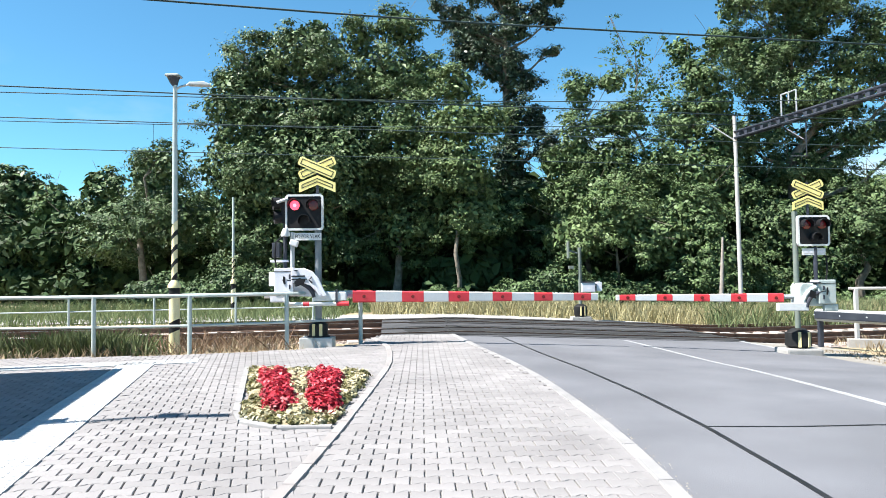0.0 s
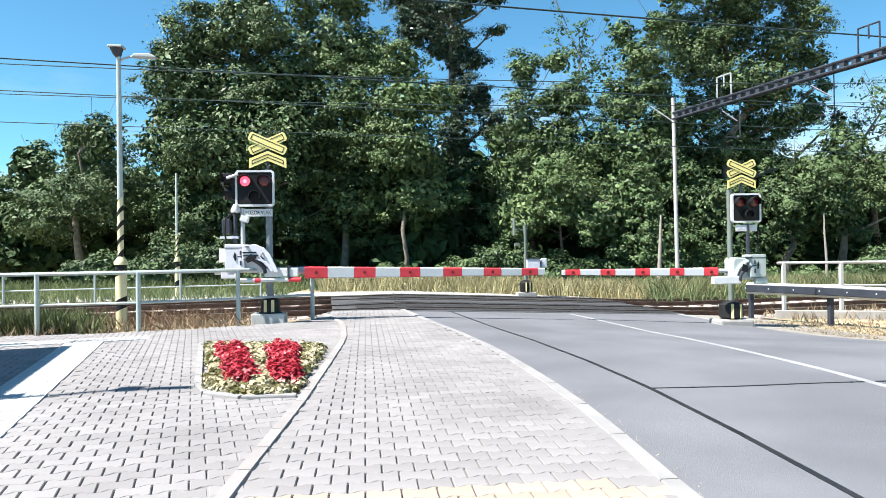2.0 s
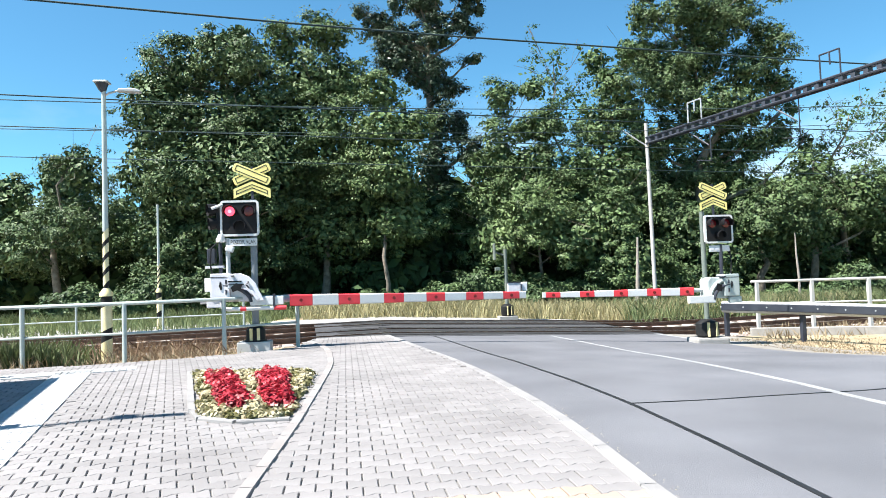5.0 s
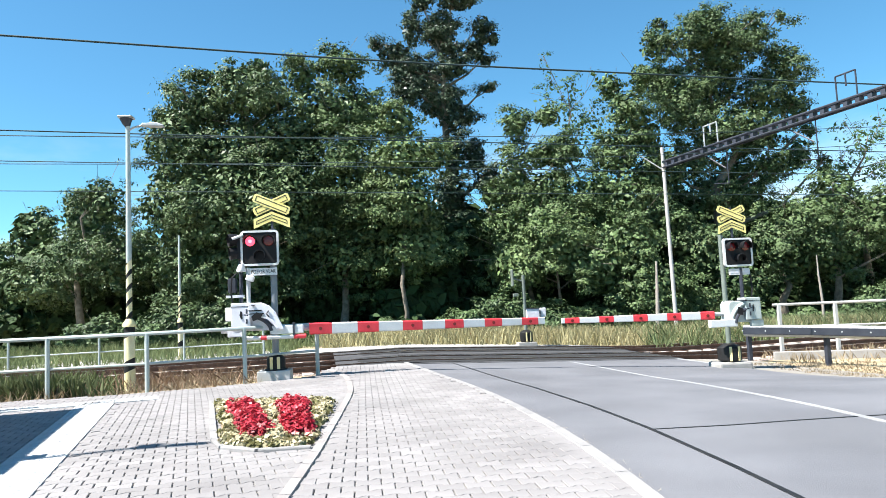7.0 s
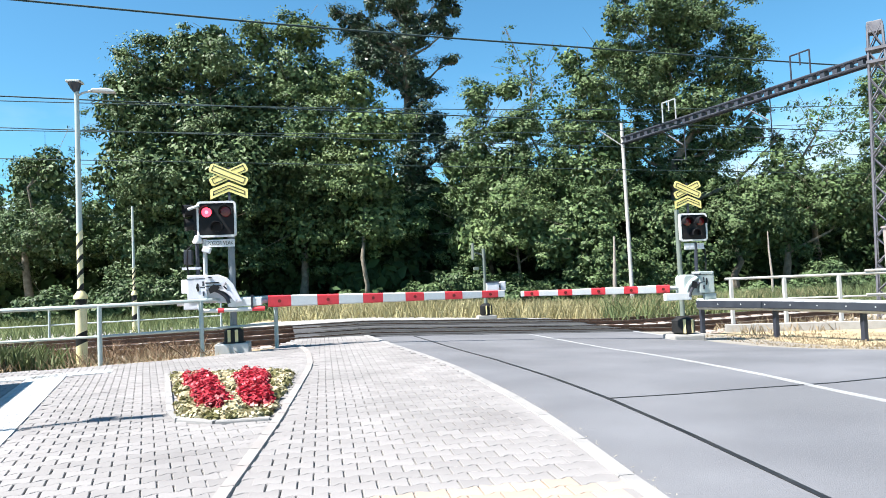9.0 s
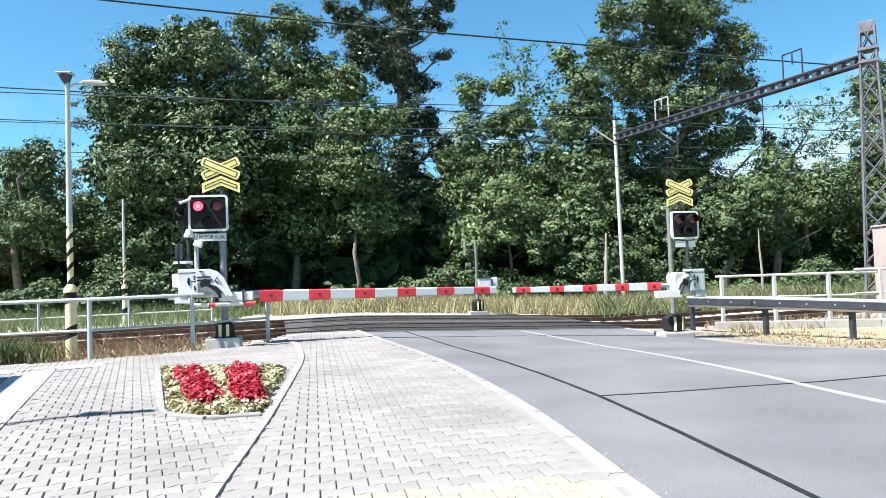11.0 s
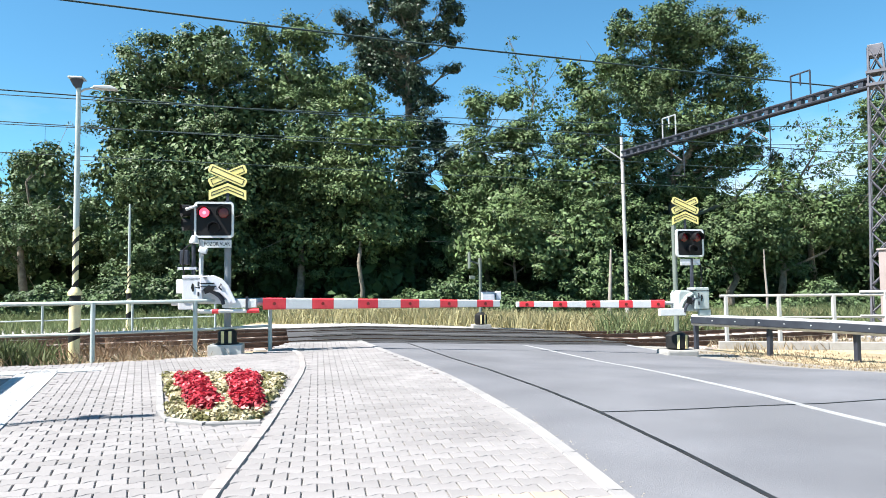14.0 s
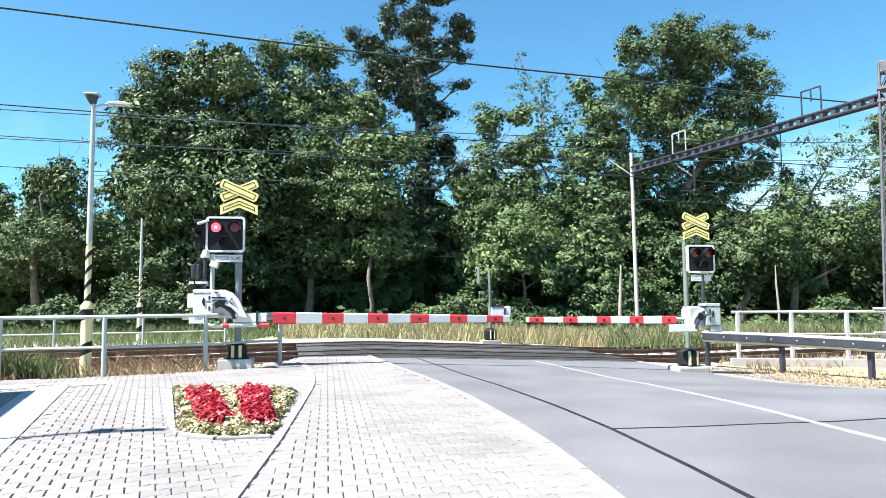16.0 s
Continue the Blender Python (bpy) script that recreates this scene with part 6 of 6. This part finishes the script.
def pavement():
    far = [(-1.25, 15.05), (-2.6, 14.2), (-4.3, 13.55), (-8, 13.35), (-16, 13.2), (-24, 13.1), (-24, -3)]
    west = ISLAND + far
    east = [(x + 0.07, y) for x, y in ISLAND] + [(-1.0, 17.3), (0.62, 17.4)] + [(x - 0.06, y) for x, y in reversed(KERB_LINE[1:-1])] + [(1.58, -2)]
    base = Mesh()
    base.slab(west, -0.06, -0.016)
    base.slab(east, -0.06, -0.0155)
    floor = tagged(part("pavement", base, JOINT), "grey interlocking block pavement with sandy joints", "pavement", kind="structure")
    shape_v, shape_f = paver_shape()
    u0 = (STRIP_B - STRIP_A).normalized()
    n0 = Vector((u0.y, -u0.x, 0))
    for line, w, top in (([(x - 0.17, y) for x, y in KERB_LINE[1:]], 0.30, -0.004), (ISLAND[1:], 0.36, -0.0065), ([tuple((STRIP_A - u0 * 3.4)[:2]), tuple((STRIP_A + u0 * 8.5)[:2])], 0.82, -0.009), ([(-4.0, 12.56), tuple((Vector((-4.25, 12.5, 0)) - n0 * 5.6)[:2])], 0.80, -0.0115),
                    ([(-2.56, 11.55), (-1.66, 7.72), (-1.38, 7.32), (-0.98, 7.22), (-0.64, 7.25)], 0.30, -0.013)):
        part("cut_pavers", ribbon(line, w, -0.03, top, 0.3), PAVER, floor, "cut grey pavers along the edging")
    ring = np.array(shape_v)
    data = bpy.data.meshes.new("paver")
    data.from_pydata(shape_v, [], shape_f)
    data.materials.append(PAVER)
    tan_data = data.copy()
    tan_data.materials.clear()
    tan_data.materials.append(PAVER_TAN)
    rng = np.random.default_rng(33)
    u = (STRIP_B - STRIP_A).normalized()
    perp = Vector((u.y, -u.x, 0))
    cross0 = Vector((-4.25, 12.5, 0))
    rest_g, rest_t = [], []
    singles = 0
    hatch = Vector((0.70, 3.98, 0))
    bed_grown = [(x + (x + 1.3) * 0.05, y + (y - 9.2) * 0.04) for x, y in BED]
    for zone, ang, poly, org in (("west", math.degrees(math.atan2(-u.x, u.y)), west, STRIP_A), ("east", 0.8, east, Vector((0, 0, 0)))):
        m = pose(org.x, org.y, 0, 0, 0, ang)
        for r in range(-70, 138):
            for c in range(-100, 66):
                p = m @ Vector(((c + 0.5 * (r % 2)) * 0.200, r * 0.160, 0))
                if not (-12.5 < p.x < 2.2 and -1.9 < p.y < 17.4) or not inside(p.x, p.y, poly):
                    continue
                if inside(p.x, p.y, bed_grown):
                    continue
                rel = p - STRIP_A
                if zone == "west":
                    if abs(rel.dot(perp)) < 0.30 and rel.dot(u) < 8.35:
                        continue
                    rc = p - cross0
                    if abs(rc.dot(u)) < 0.27 and rc.dot(perp) < 0.5:
                        continue
                if min((Vector((x, y, 0)) - p).length for x, y in ISLAND) < 0.05:
                    continue
                if (p - hatch).length < 0.27:
                    continue
                tan = zone == "east" and p.y < 4.5
                h = rng.normal() * 0.0012
                tilt = pose(p.x, p.y, h, rng.normal() * 0.25, rng.normal() * 0.25, ang)
                near = -0.7 < p.x < 1.7 and 3.4 < p.y < 6.0
                if near and singles < 320:
                    part("paver", tan_data if tan else data, PAVER, floor, at=tilt)
                    singles += 1
                else:
                    (rest_t if tan else rest_g).append(tilt)
    for name, mats, material in (("grey_pavers", rest_g, PAVER), ("tan_pavers", rest_t, PAVER_TAN)):
        n = len(ring)
        v = np.concatenate([ring @ np.array(q.to_3x3()).T + np.array(q.translation) for q in mats])
        f = [tuple(i + n * k for i in face) for k in range(len(mats)) for face in shape_f]
        d = bpy.data.meshes.new(name)
        d.from_pydata(v.tolist(), [], f)
        tagged(part(name, d, material, floor), "grey I-shaped concrete pavers" if material is PAVER else "tan I-shaped concrete pavers", kind="stuff")
    # raised tactile tiles
    strip = tagged(new("tactile_strip"), "white concrete guiding strip of ribbed tiles", "tactile paving", kind="structure")
    tile_me = None
    rows = [(STRIP_A + u * (0.4 * k) + perp * 0.0, 14.3) for k in range(-8, 21)]
    rows += [(cross0 - perp * (0.4 * k), 14.3) for k in range(-1, 14)]
    for p, a in rows:
        for s in (-0.5, 0.5):
            q = p + (perp * (0.275 * s) if abs((p - STRIP_A).dot(perp)) < 0.02 else u * (0.25 * s))
            if tile_me is None:
                t0 = Mesh().box(0, 0, -0.04, 0.27, 0.395, 0.044)
                for i in range(3):
                    for j in range(4):
                        t0.box(-0.09 + 0.09 * i, -0.15 + 0.1 * j, 0.004, 0.045, 0.05, 0.004)
                tile_me = part("tile", t0, WHITE_TILE, strip, at=pose(q.x, q.y, 0.002, 0, 0, a)).data
            else:
                part("tile", tile_me, WHITE_TILE, strip, at=pose(q.x, q.y, 0.002, 0, 0, a + (0 if abs((p - STRIP_A).dot(perp)) < 0.02 else 90)))
    # service cover
    part("cover_collar", Mesh().tube([(hatch.x, hatch.y, -0.03), (hatch.x, hatch.y, -0.005)], 0.33, 28), PAVER_TAN, floor, "tan cement collar round the cover")
    ob = thing("manhole_cover", pose(hatch.x, hatch.y, -0.002), "round cast-iron cover set in the tan paving", "manhole cover")
    part("rim", torus(Mesh(), (0, 0, 0), 0.205, 0.016, 32, 6), IRON, ob, at=pose(0, 0, -0.008, 90, 0, 0))
    part("plate", Mesh().tube([(0, 0, -0.03), (0, 0, 0.004)], 0.192, 32), IRON, ob)
    for i in range(-3, 4):
        for j in range(-3, 4):
            if i * i + j * j < 11:
                part("stud", Mesh().box(0.05 * i, 0.05 * j, 0.004, 0.034, 0.034, 0.006), IRON, ob)
    blades("joint_weeds", "small green weeds in the joint by the cover", 60, lambda r: (0.55 + r.normal() * 0.06, 4.22 + r.normal() * 0.02), WEED, 0.06, 44, category="weeds", width=0.006)


flower_bed()
stones("road_kerb", KERB_LINE[1:], 0.98, 0.115, -0.10, 0.012, KERB, "pale flush concrete kerb beside the road", "")
def kerb_grit():
    rng = np.random.default_rng(51)
    me, line = Mesh(), polyline(KERB_LINE[1:-1], 0.012)
    for p, d in line:
        if rng.random() < 0.55:
            continue
        x, y, r = p.x + 0.07 + abs(rng.normal()) * 0.05, p.y, rng.uniform(0.004, 0.012)
        z = ground_z(x, y) - 0.031
        me.add([(x + r, y, z), (x, y + r, z), (x - r, y, z), (x, y - r, z), (x, y, z + r * 0.8)], [(0, 1, 4), (1, 2, 4), (2, 3, 4), (3, 0, 4)])
    tagged(part("kerb_grit", me, GRAVEL), "loose sand and grit along the kerb", "grit", kind="stuff")


kerb_grit()
stones("island_edging", ISLAND[1:], 0.5, 0.10, -0.06, 0.016, KERB_PINK, "pinkish concrete edging line in the pavement", "")
stones("bed_edging", [(-2.56, 11.55), (-1.66, 7.72), (-1.38, 7.32), (-0.98, 7.22), (-0.64, 7.25)], 0.5, 0.08, -0.06, 0.03, KERB, "pale concrete edging of the flower bed", "")
pavement()


# ---- what moves: the two red lamps flash in turn ----
def motions():
    for lamp, first in zip(lamps_a, (True, False)):
        home = lamp.matrix_basis.translation.copy()
        rows, angle = [], 0 if first else 180
        rows.append((0.0, angle))
        k = 0
        while True:
            for t0 in (k + 0.17, k + 0.70):
                if t0 + 0.1 < 16:
                    rows.append((round(t0, 3), angle))
                    rows += [(round(t0 + 0.0333 * i, 3), angle + 60 * i) for i in (1, 2, 3)]
                    angle += 180
            k += 1
            if k > 15:
                break
        rows.append((16.0, angle))
        walk(lamp, [(t, pose(*home, 0, 0, a % 360)) for t, a in rows])


motions()
